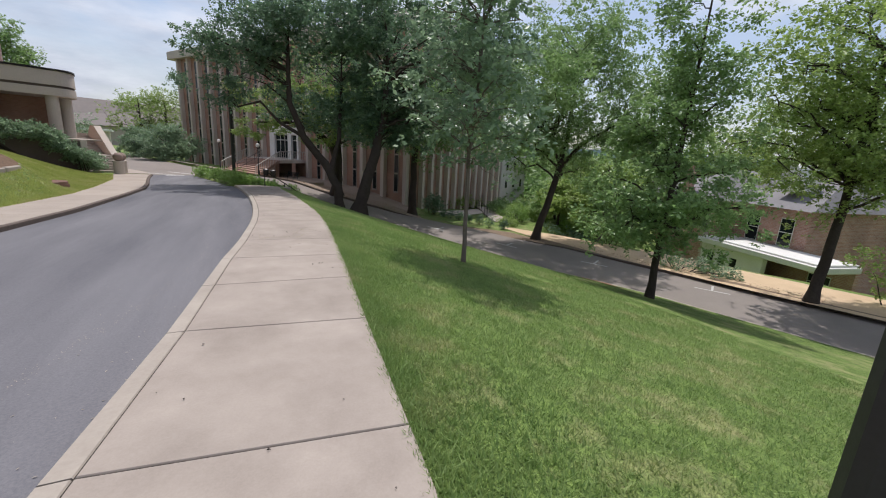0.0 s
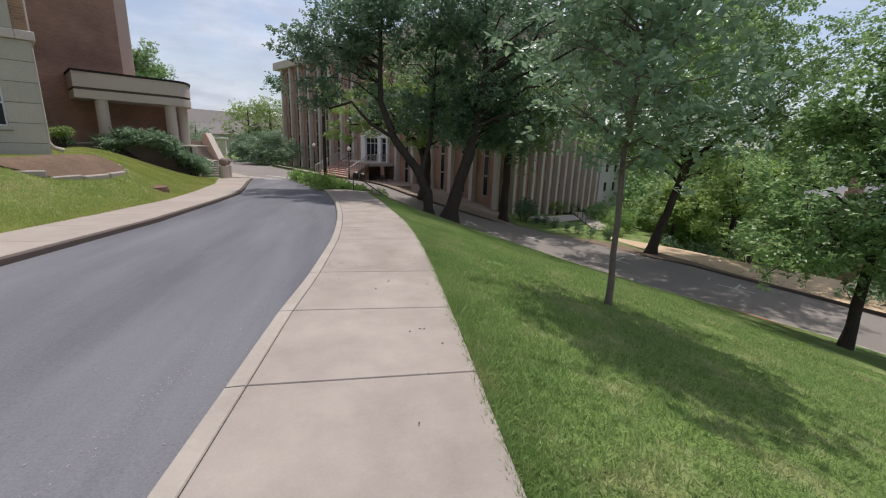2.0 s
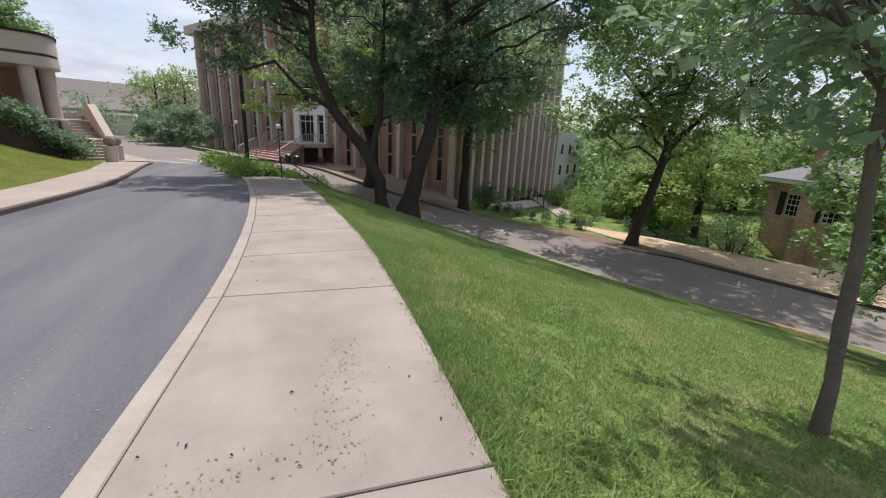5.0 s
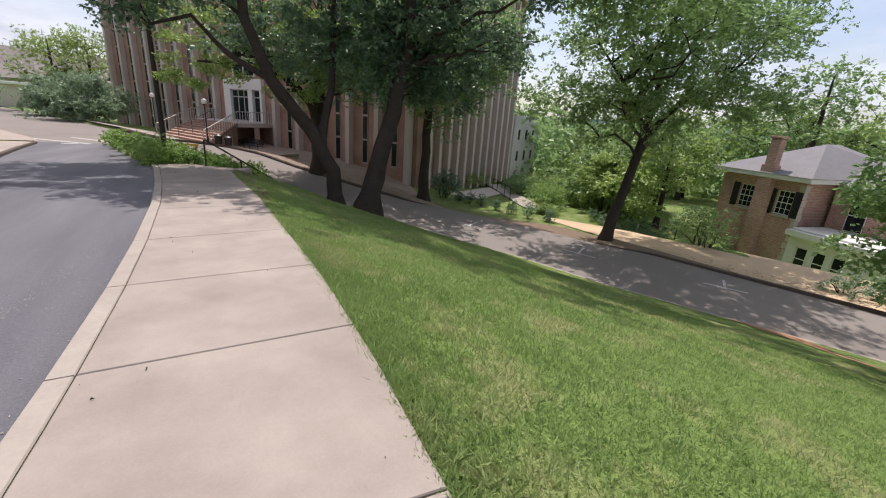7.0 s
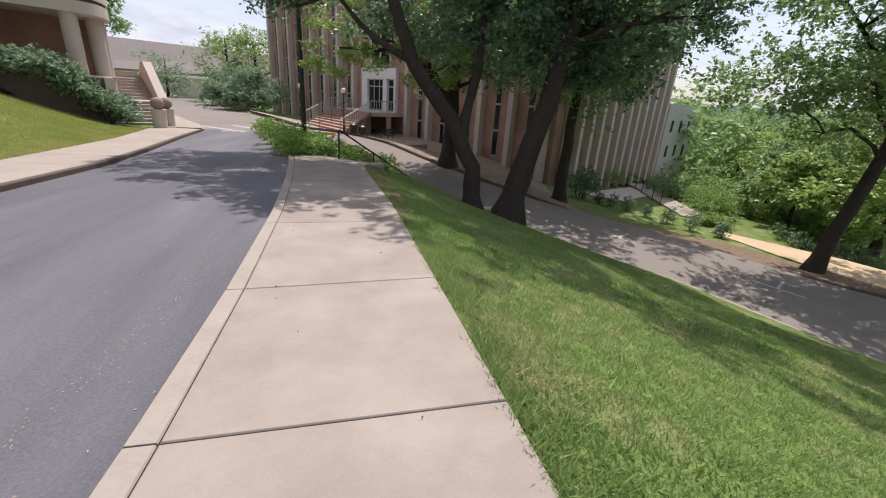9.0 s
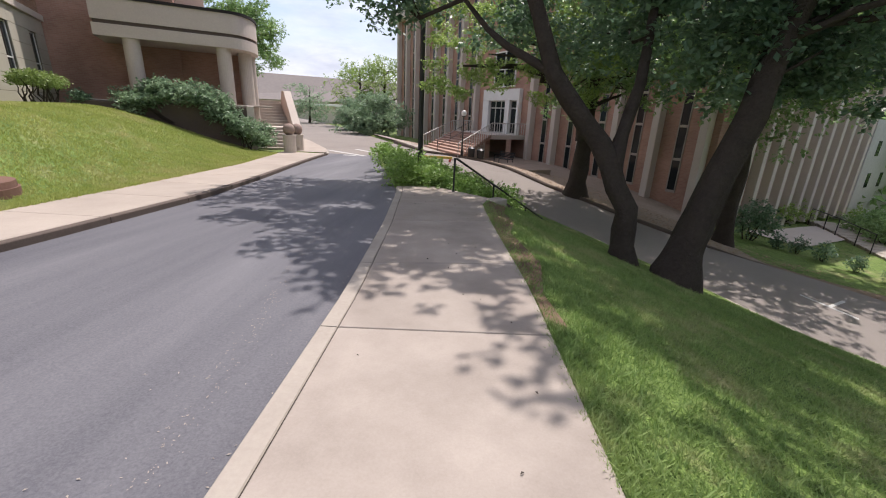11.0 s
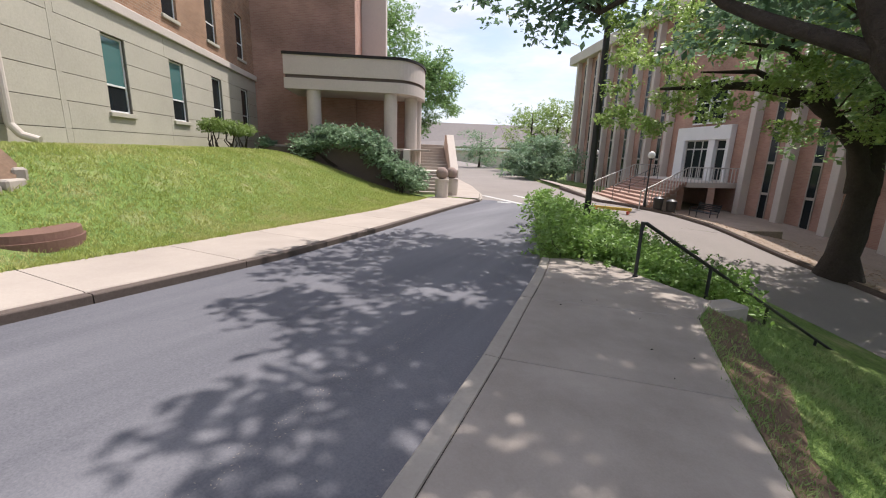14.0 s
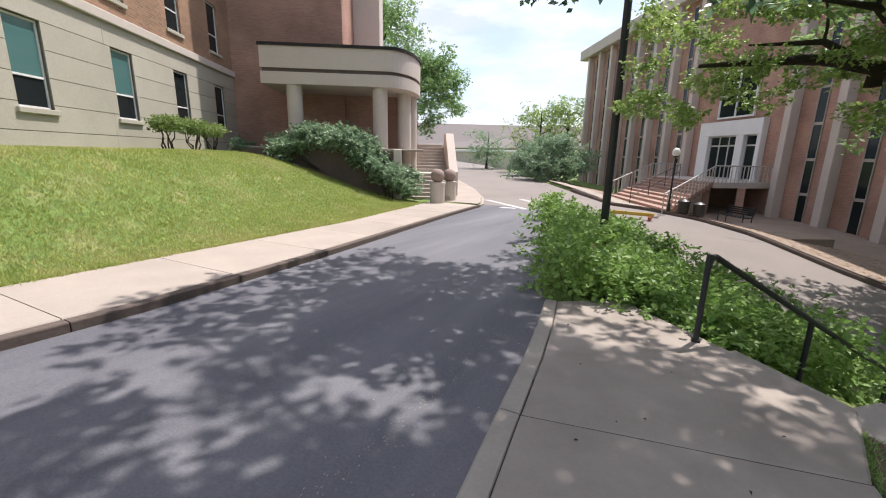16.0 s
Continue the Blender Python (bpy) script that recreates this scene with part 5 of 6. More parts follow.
# ---- lamp posts ----
def lamp_post(base, h, r, label, globe=True):
    root = thing("street_lamp", pose(*base), label, "street lamp")
    bm = bmesh.new()
    tube(bm, (0, 0, -0.2), (0, 0, h), r, r * 0.8, 12)
    part("pole", bm, M_BLACK, root)
    bm = bmesh.new()
    tube(bm, (0, 0, -0.2), (0, 0, 0.35), r * 2.0, r * 1.6, 12)
    tube(bm, (0, 0, 0.35), (0, 0, 0.5), r * 1.6, r * 1.05, 12)
    part("base", bm, M_BLACK, root)
    if globe:
        bm = bmesh.new()
        tube(bm, (0, 0, h), (0, 0, h + 0.06), 0.10, 0.12, 12)
        part("collar", bm, M_BLACK, root)
        bm = bmesh.new()
        bmesh.ops.create_uvsphere(bm, u_segments=16, v_segments=10, radius=0.17)
        bmesh.ops.scale(bm, verts=bm.verts, vec=(1, 1, 1.15))
        bmesh.ops.translate(bm, verts=bm.verts, vec=(0, 0, h + 0.22))
        part("globe", bm, M_WHITE, root, "white lamp globe", smooth=True)
    else:
        bm = bmesh.new()
        tube(bm, (0, 0, h - 0.1), (0.9, 0, h + 0.15), 0.04, 0.035, 8)
        box(bm, 0.75, -0.14, h + 0.08, 1.35, 0.14, h + 0.2, 0.03)
        part("lamp_head", bm, M_BLACK, root)
    return root


lamp_post((-0.72, 33.4, bed_z(-0.72, 33.4)), 9.0, 0.115, "tall black lamp post in the kerbside bed", False)
lamp_post((1.15, 42.4, far_z(1.15, 42.4)), 2.5, 0.045, "black post lamp with a white globe by the steps")
lamp_post((-2.35, 50.6, far_z(-2.35, 50.6)), 2.7, 0.045, "black post lamp with a white globe beside the road")
lamp_post((27.6, 46.0, far_z(27.6, 46.0)), 4.2, 0.06, "black post lamp at the head of the garden steps")
lamp_post((20.6, 41.6, far_z(20.6, 41.6)), 4.2, 0.06, "black post lamp before the library wall")
lamp_post((1.60, 0.33, land(1.60, 0.33)), 4.5, 0.10, "thick black lamp post on the lawn beside the walk")

# ---- bench, bins, low platform, barrier ----
bench = thing("park_bench", basis((4.3, 46.2), LU, far_z(4.3, 46.2) + 0.03), "black metal bench with a slatted back", "bench")
for k in range(5):
    bm = bmesh.new()
    box(bm, -0.9, -0.2 + 0.1 * k, 0.42, 0.9, -0.12 + 0.1 * k, 0.46, 0.006)
    part("seat_slat", bm, M_BLACK, bench)
for k in range(4):
    bm = bmesh.new()
    box(bm, -0.9, -0.27 - 0.02 * k, 0.52 + 0.1 * k, 0.9, -0.24 - 0.02 * k, 0.59 + 0.1 * k, 0.006)
    part("back_slat", bm, M_BLACK, bench)
for x in (-0.85, 0.85):
    bm = bmesh.new()
    polytube(bm, [(x, 0.24, 0.0), (x, 0.24, 0.62), (x, -0.2, 0.64)], 0.025)
    polytube(bm, [(x, -0.2, 0.0), (x, -0.22, 0.45), (x, -0.36, 0.95)], 0.025)
    part("leg", bm, M_BLACK, bench)
for x, y in ((1.78, 43.0), (2.4, 42.9)):
    b = thing("litter_bin", pose(x, y, far_z(x, y) + 0.02), "black round litter bin at the foot of the steps", "litter bin", "bins by the steps")
    bm = bmesh.new()
    tube(bm, (0, 0, 0), (0, 0, 0.68), 0.21, 0.25, 18)
    part("body", bm, M_BLACK, b)
    bm = bmesh.new()
    tube(bm, (0, 0, 0.68), (0, 0, 0.74), 0.265, 0.265, 18)
    tube(bm, (0, 0, 0.74), (0, 0, 0.83), 0.25, 0.1, 18)
    part("lid", bm, M_BLACK, b)
platform = thing("stone_platform", basis((5.0, 42.6), LU), "low worn stone platform on the plaza", "platform")
zp = far_z(5.0, 42.6)
for k in range(3):
    bm = bmesh.new()
    box(bm, -1.9 + 1.27 * k, -1.1, zp - 0.5, -0.64 + 1.27 * k, 1.1, zp + 0.28, 0.02)
    part("stone_block", bm, M_PLAZA, platform)
barrier = thing("construction_barrier", basis((-0.3, 40.5), (1, -0.15), fork_z(-0.3, 40.5)), "low yellow and red barrier board on the street", "barrier")
M_YELLOW = surface("yellow_plastic", (0.62, 0.42, 0.08), (0.5, 0.33, 0.06), 0.6, 2, 10, 0.05)
M_RED = surface("red_plastic", (0.5, 0.09, 0.05), (0.36, 0.06, 0.04), 0.6, 2, 10, 0.05)
bm = bmesh.new()
box(bm, -0.9, -0.03, 0.12, 0.9, 0.03, 0.27, 0.01)
part("board", bm, M_YELLOW, barrier)
for x in (-0.75, 0.75):
    bm = bmesh.new()
    box(bm, x - 0.05, -0.2, -0.02, x + 0.05, 0.2, 0.12, 0.01)
    part("foot", bm, M_RED, barrier, "red foot")

# ---- left side: retaining wall, steps, ball-topped posts ----
left_m = HALL_M
retaining = thing("retaining_wall", left_m, "grey-brown concrete retaining wall under the balcony", "wall")
bm = bmesh.new()
box(bm, 5.95, -7.75, -2.0, 9.98, -1.2, 0.72, 0.02)
part("wall_body", bm, M_KERB_DARK, retaining)
bm = bmesh.new()
box(bm, 5.88, -8.05, -2.0, 6.2, -7.72, 0.78, 0.03)
part("end_pier", bm, M_PALE, retaining, "pale end pier")
bm = bmesh.new()
box(bm, 6.3, -9.0, 0.722, 9.98, -1.2, 0.80, 0.02)
part("terrace", bm, M_KERB, retaining)
steps = thing("garden_steps", left_m, "weathered concrete steps climbing beside the balcony", "stairs")
for k in range(7):
    bm = bmesh.new()
    box(bm, 6.6 + 0.36 * k, -10.2, -1.9, 6.6 + 0.36 * (k + 1) + 0.02, -8.1, -1.4 + 0.155 * (k + 1), 0.012)
    part("step", bm, M_KERB, steps)
for k in range(9):
    bm = bmesh.new()
    box(bm, 10.4 + 0.36 * k, -10.4, -1.4, 10.4 + 0.36 * (k + 1) + 0.02, -7.6, -0.32 + 0.165 * (k + 1), 0.012)
    part("step", bm, M_KERB, steps)
bm = bmesh.new()
box(bm, 9.1, -10.4, -1.6, 10.42, -7.6, -0.31)
part("landing", bm, M_PALE, steps)
bm = bmesh.new()
prof = [(9.2, -1.9), (9.2, -0.25), (11.8, 1.75), (12.5, 1.75), (13.6, 0.6), (13.6, -1.9)]
f = [bm.verts.new((x, -10.42, z)) for x, z in prof]
g = [bm.verts.new((x, -10.85, z)) for x, z in prof]
bm.faces.new(f)
bm.faces.new(g[::-1])
for q in range(len(prof)):
    bm.faces.new((f[q], g[q], g[(q + 1) % len(prof)], f[(q + 1) % len(prof)]))
part("wing_wall", bm, M_PALE, steps, "pale sloping wing wall")
for x, y in ((-8.2, 37.2), (-8.35, 38.7)):
    p = thing("ball_post", pose(x, y, walk_z(y) + 0.02), "round concrete post with a stone ball on top", "bollard", "posts at the steps")
    bm = bmesh.new()
    tube(bm, (0, 0, -0.1), (0, 0, 0.82), 0.33, 0.33, 24)
    tube(bm, (0, 0, 0.82), (0, 0, 0.9), 0.36, 0.36, 24)
    part("pillar", bm, M_PALE, p)
    bm = bmesh.new()
    bmesh.ops.create_uvsphere(bm, u_segments=22, v_segments=14, radius=0.31)
    bmesh.ops.translate(bm, verts=bm.verts, vec=(0, 0, 1.18))
    part("ball", bm, M_BALL, p, "weathered pinkish stone ball", smooth=True)
    bm = bmesh.new()
    tube(bm, (0, 0, 0.9), (0, 0, 0.97), 0.14, 0.12, 16)
    part("neck", bm, M_PALE, p)

L2W = lambda x, y: tuple((left_m @ Vector((x, y, 0)))[:2])
cl = []
rng = np.random.default_rng(8)
for k in range(62):
    t = (k // 2) / 30
    y = -2.9 - 5.6 * t + rng.normal() * 0.2
    z = 0.98 + 0.42 * math.sin(math.pi * min(1, t * 1.25)) - 1.75 * max(0, t - 0.55) / 0.45
    x = 5.75 + (0.5 if k % 2 else 0.0) + rng.normal() * 0.16 - 0.25 * t
    cl.append((y, x, z + (0.12 if k % 2 else -0.22) + rng.normal() * 0.10, 0.40 + 0.14 * rng.random()))
bx, by = L2W(5.75, -5.5)
bz = 0.0
world_cl = []
for y, x, z, r in cl:
    p = left_m @ Vector((x, y, 0))
    world_cl.append((p.x - bx, p.y - by, z - bz, r))
root = shrub("sprawling_shrub", (bx, by, bz), world_cl, 20000, 0.135, M_LEAF_GREY, 31, "sprawling evergreen shrub spilling over the retaining wall", 5, 0.03)
bx, by = L2W(5.2, -7.5)
shrub("small_shrub_tree", (bx, by, land(bx, by)), [(0.1, 0.0, 0.95, 0.45), (-0.25, 0.1, 1.1, 0.4), (0.3, 0.2, 1.2, 0.42), (0.45, -0.1, 0.8, 0.35)], 1600, 0.11, M_LEAF_GREY, 32, "twiggy shrub at the end of the wall", 6, 0.025)
for k, (u, v) in enumerate(((2.0, -1.0), (3.4, -1.0), (4.8, -1.0))):
    x, y = L2W(u, v)
    shrub("clipped_shrub", (x, y, land(x, y)), [(-0.35, 0.1, 0.80, 0.36), (0.3, -0.1, 0.84, 0.37), (0.0, 0.3, 0.86, 0.36), (0.0, -0.3, 0.82, 0.36), (-0.5, 0.5, 0.84, 0.33), (0.45, -0.5, 0.86, 0.33)], 2600, 0.085, M_LEAF_MID2, 40 + k,
          "clipped flat-topped shrub on bare stems by the hall", 6, 0.028, 0.7, "shrub", "shrubs along the hall")
for k, (u, v, r) in enumerate(((6.1, -1.4, 0.42), (7.2, -1.3, 0.45))):
    x, y = L2W(u, v)
    shrub("round_shrub", (x, y, land(x, y)), [(0, 0, r, r), (0.1, 0.1, r * 1.2, r * 0.8)], 1100, 0.08, M_LEAF_OAK, 45 + k, "small dark round shrub in front of the brick tower", 3, 0.02)
# lid of a sunken shaft, mulch bed with edging stones, loose stones
shaft = thing("round_shaft_lid", pose(-7.0, 21.0, land(-7.0, 21.0) - 0.17), "rusty brown round shaft cover in the grass", "cover")
bm = bmesh.new()
tube(bm, (0, 0, -0.4), (0, 0, 0.0), 0.69, 0.69, 36)
part("collar", bm, M_RUST, shaft, "rusty ring")
bm = bmesh.new()
tube(bm, (0, 0, 0.0), (0, 0, 0.11), 0.66, 0.65, 36)
part("lid", bm, M_RUST, shaft, "rusty brown lid")
edge = [(-8.5, 16.4), (-7.85, 16.9), (-7.55, 17.9), (-7.35, 19.0), (-7.4, 20.2), (-7.7, 21.1), (-8.0, 21.45), (-8.35, 21.55)]
rng = np.random.default_rng(3)
bed_front = table(*[(y, x) for x, y in edge])
tagged(strip("mulch_bed", lambda y: -9.1 - 0.15 * math.sin(2 * y), bed_front, 16.4, 21.55, lambda x, y: land(x, y) + 0.045 + 0.02 * noise.noise(Vector((x * 5, y * 5, 0))), M_SOIL, ny=30, nx=10), "brown mulch bed at the corner of the hall", "flower bed", kind="structure")
for a, b in zip(edge[:-1], edge[1:]):
    L = math.hypot(b[0] - a[0], b[1] - a[1])
    bm = bmesh.new()
    box(bm, -L / 2 * 0.93, -0.09, -0.15, L / 2 * 0.93, 0.09, 0.06 + 0.04 * rng.random(), 0.03)
    st = part("edging_stone", bm, M_KERB)
    mx, my = (a[0] + b[0]) / 2, (a[1] + b[1]) / 2
    st.matrix_basis = basis((mx, my), (b[0] - a[0], b[1] - a[1]), land(mx, my))
    tagged(st, "pale rough edging stone of the mulch bed", "stone", "edging stones")

# ---- road paint ----
def paint(name, corners, zf, label):
    verts = []
    n = 5
    (ax, ay), (bx, by), (cx, cy), (dx, dy) = corners
    for i in range(n):
        t = i / (n - 1)
        for (px, py), (qx, qy) in (((ax, ay), (bx, by)), ((dx, dy), (cx, cy))):
            x, y = px + (qx - px) * t, py + (qy - py) * t
            verts.append((x, y, zf(x, y) + 0.006))
    faces = [(2 * i, 2 * i + 2, 2 * i + 3, 2 * i + 1) for i in range(n - 1)]
    return tagged(mesh_ob(name, verts, faces, M_MARK), label, "road marking", kind="structure")


for (x, y) in ((17.9, 16.75), (15.1, 21.6), (12.1, 26.1), (20.3, 11.4)):
    sx, sy = 0.86, 0.5
    ox, oy = -0.5, 0.86
    w = 0.05
    q = lambda a, b: (x + sx * a + ox * b, y + sy * a + oy * b)
    paint("marking_stem", [q(0.0, -w), q(1.0, -w), q(1.0, w), q(0.0, w)], street_z, "worn white parking mark")
    paint("marking_bar", [q(-0.05, -0.75), q(0.05, -0.75), q(0.05, 0.75), q(-0.05, 0.75)], street_z, "worn white parking mark")
for c in ([(-7.6, 41.3), (-6.9, 42.4), (-4.1, 38.9), (-4.5, 38.3)], [(-6.2, 43.0), (-5.7, 43.6), (-2.6, 39.6), (-3.0, 39.1)]):
    paint("crossing_line", [c[0], c[3], (c[3][0] + 0.25, c[3][1] + 0.18), (c[0][0] + 0.25, c[0][1] + 0.18)], fork_z, "worn white line of a crossing")
paint("crossing_line", [(-5.6, 38.2), (-4.9, 38.2), (-4.9, 38.6), (-5.6, 38.6)], lambda x, y: road_z(x, y), "worn white arrow stub")

# ---- beyond the lower street ----
path_pts = [(20.0, 28.4), (21.4, 24.6), (22.0, 21.0), (22.4, 17.4), (23.2, 14.2), (24.2, 10.5), (26.2, 4.5), (29.0, -4.0), (33.0, -15.0)]
vv, ff = [], []
for i, (x, y) in enumerate(path_pts):
    w = 0.5 if i == 0 else 2.1
    x -= 0.35
    for q in range(4):
        xx = x - w + (2 * w + (1.1 if i else 0.0)) * q / 3
        vv.append((xx, y, far_z(xx, y) + 0.03))
for i in range(len(path_pts) - 1):
    for q in range(3):
        a = i * 4 + q
        ff.append((a + 4, a + 5, a + 1, a))
tagged(mesh_ob("pavement_4", vv, ff, M_SAND), "pale sandy path beyond the lower street", "path", kind="structure")
tagged(strip("verge", lambda y: far_x(y) + 0.16, lambda y: far_x(y) + 1.5 + 1.1 * smooth(20, 25, y) + 0.35 * math.sin(y), -10, 38, lambda x, y: far_z(x, y) + 0.022, M_VERGE, nx=4), "bare brown leaf-strewn verge along the kerb", "ground", kind="structure")
row = [(16.6, 34.3), (17.1, 33.7), (17.45, 32.7), (17.75, 31.4), (18.0, 30.0), (18.1, 28.5), (18.7, 27.3)]
for k, (x, y) in enumerate(row):
    r = 0.33 + 0.05 * (k % 3)
    shrub("round_shrub", (x, y, far_z(x, y)), [(0, 0, r, r), (0.08, 0.05, r * 1.5, r * 0.85), (-0.1, 0.1, r * 0.8, r * 0.8)], 900, 0.08, M_LEAF_OAK, 60 + k, "small rounded dark shrub in the verge", 4, 0.015, 0.95, "shrub", "row of shrubs along the verge")
shrub("dark_shrub", (15.9, 35.4, far_z(15.9, 35.4)), [(0, 0, 0.8, 0.85), (0.3, 0.2, 1.5, 0.7), (-0.4, 0.1, 1.2, 0.7), (0.5, -0.4, 0.9, 0.7)], 3500, 0.12, M_LEAF_OAK, 70, "tall dark evergreen shrub at the library corner", 5, 0.03)
gsteps = thing("garden_path_steps", pose(0, 0, 0), "long shallow concrete garden steps with an iron rail", "stairs")
g0, g1 = Vector((21.3, 31.6, 0)), Vector((26.6, 44.0, 0))
gd = (g1 - g0).normalized()
gs = Vector((-gd.y, gd.x, 0))
top_line = []
for k in range(15):
    p = g0.lerp(g1, k / 15)
    q = g0.lerp(g1, (k + 0.8) / 15)
    z = far_z(p.x, p.y) + 0.07 + 0.012 * k
    top_line.append((p, z))
    bm = bmesh.new()
    prism(bm, [(c.x, c.y) for c in (p - gs * 0.75, q - gs * 0.75, q + gs * 0.75, p + gs * 0.75)], z - 0.35, z)
    part("step", bm, M_KERB, gsteps)
bm = bmesh.new()
polytube(bm, [tuple(top_line[k][0] + gs * 0.85 + Vector((0, 0, top_line[k][1] + 0.9))) for k in (4, 9, 14)], 0.03)
for k in (4, 6, 9, 11, 14):
    p, z = top_line[k]
    tube(bm, p + gs * 0.85 + Vector((0, 0, z - 0.3)), p + gs * 0.85 + Vector((0, 0, z + 0.9)), 0.025)
part("handrail", bm, M_BLACK, gsteps, "black iron handrail")


def hedge_mass(name, spots, leaves, size, material, seed, label, r=0.9, up=0.7):
    rng = np.random.default_rng(seed)
    x0, y0 = spots[0]
    z0 = far_z(x0, y0)
    cl = []
    for x, y in spots:
        for q in range(5):
            cl.append((x - x0 + rng.normal() * 0.5, y - y0 + rng.normal() * 0.5, far_z(x, y) - z0 + up * (0.4 + 1.1 * rng.random()), r * (0.6 + 0.5 * rng.random())))
    return shrub(name, (x0, y0, z0), cl, leaves, size, material, seed, label, 10, 0.03)


hedge_mass("garden_shrub", [(22.9, 31.6), (23.8, 32.8), (24.7, 34.0)], 5200, 0.12, M_LEAF_IVY, 80, "bright green mounded shrub beside the garden steps")
hedge_mass("garden_shrub", [(20.3, 29.6), (21.2, 30.2)], 3000, 0.12, M_LEAF_LIGHT, 81, "bright green mounded shrub beside the garden steps", 0.5, 0.2)
hedge_mass("garden_shrub", [(24.5, 37.5), (26.0, 39.5), (27.5, 41.5)], 5200, 0.15, M_LEAF_MID, 82, "dark green shrub beside the garden steps", 0.9, 0.8)
hedge_mass("library_hedge", [(21.5, 42.0), (23.2, 43.1), (24.9, 44.2), (26.6, 45.3)], 5200, 0.15, M_LEAF_LIGHT, 83, "light green hedge along the library wall", 0.8, 0.9)
hedge_mass("library_hedge", [(29.5, 47.3), (31.0, 48.2)], 2400, 0.15, M_LEAF_LIGHT, 84, "light green hedge along the library wall", 0.8, 0.8)
hedge_mass("garden_hedge", [(24.5, 27.5), (25.6, 26.4), (26.4, 25.2), (27.4, 24.3), (28.3, 23.6)], 6200, 0.13, M_LEAF_OAK, 85, "low dark green hedge before the house", 0.8, 0.5)
hedge_mass("garden_shrub", [(23.6, 20.6), (23.9, 21.8)], 3000, 0.13, M_LEAF_MID, 86, "leafy shrub against the chimney of the house", 0.9, 1.1)
hedge_mass("garden_shrub", [(26.3, 7.0), (27.4, 5.4), (28.3, 3.8)], 5600, 0.15, M_LEAF_LIGHT, 87, "leafy green shrub beside the house", 1.1, 1.4)
hedge_mass("verge_shrub", [(21.9, 14.4), (22.6, 12.6)], 2600, 0.11, M_LEAF_GREY, 88, "pale straggling shrub on the verge", 0.6, 0.4)
iron = thing("iron_steps", pose(0, 0, 0), "black iron rails of steps leading down by the house", "stairs")
g = far_z(24.6, 22.4)
for k in range(5):
    bm = bmesh.new()
    z = g - 0.17 * k
    box(bm, -0.5, -0.14, z - 0.05, 0.5, 0.14, z + 0.01, 0.005, basis((24.6 + 0.3 * k, 22.4 + 0.17 * k), (-0.5, 0.86)))
    part("tread", bm, M_BLACK, iron)
for sx in (-0.5, 0.5):
    a, b = Vector((24.3 - 0.5 * sx, 22.2 + 0.86 * sx, g)), Vector((26.1 - 0.5 * sx, 23.2 + 0.86 * sx, g - 0.95))
    bm = bmesh.new()
    for h in (0.9, 0.45):
        tube(bm, a + Vector((0, 0, h)), b + Vector((0, 0, h)), 0.03, seg=8)
    for q in (0.0, 0.33, 0.67, 1.0):
        p = a.lerp(b, q)
        tube(bm, p - Vector((0, 0, 0.3)), p + Vector((0, 0, 0.9)), 0.025, seg=8)
    part("handrail", bm, M_BLACK, iron, "black iron handrail")
vv, ff = [], []
for k in range(12):
    a = Vector((17.6, 36.6, 0)).lerp(Vector((35.0, 47.5, 0)), k / 11)
    for q in range(4):
        p = a + Vector((0.507, -0.862, 0)) * (0.9 * q - 1.0)
        vv.append((p.x, p.y, far_z(p.x, p.y) + 0.035 + 0.05 * k / 11))
for k in range(11):
    for q in range(3):
        i = 4 * k + q
        ff.append((i, i + 1, i + 5, i + 4))
tagged(mesh_ob("pavement_5", vv, ff, M_PALE), "pale concrete path along the library", "path", kind="structure")
rng = np.random.default_rng(19)
GARDEN = [(27.0, 32.5), (25.8, 34.8), (28.4, 36.2), (30.2, 38.6), (29.0, 41.0), (31.6, 41.6), (33.5, 43.4), (27.6, 28.6), (31.0, 35.0), (26.9, 37.4), (35.5, 41.0), (29.5, 31.0)]
for k, (x, y) in enumerate(GARDEN):
    hedge_mass("garden_shrub", [(x, y), (x + rng.normal() * 0.6, y + rng.normal() * 0.6)], 2200, 0.16, (M_LEAF_LIGHT, M_LEAF_IVY, M_LEAF_MID)[k % 3], 400 + k,
               ("bright green rounded shrub in the garden", "leafy green shrub in the garden", "dull green shrub in the garden")[k % 3], 0.7 + 0.25 * rng.random(), 0.4 + 0.4 * rng.random())
# woods that fill the valley
rng = np.random.default_rng(23)
cents, rads = [], []
for k in range(420):
    a = radians(24 + 64 * rng.random())
    d = 62 + 150 * rng.random() ** 1.3
    x, y = d * math.sin(a), d * math.cos(a)
    g = far_z(x, y)
    r = 3.0 + 2.5 * rng.random()
    for q in range(3):
        cents.append((x + rng.normal() * 2, y + rng.normal() * 2, g + 1.5 + (5.5 + 0.02 * d) * rng.random()))
        rads.append(r * (0.6 + 0.4 * rng.random()))
v, n = leaf_cloud(cents, rads, 85000, 0.85, rng)
woods = leaf_mesh("far_woods", v, n, M_LEAF_MID, None)
tagged(woods, "dense green woods filling the valley", "woods", kind="stuff")

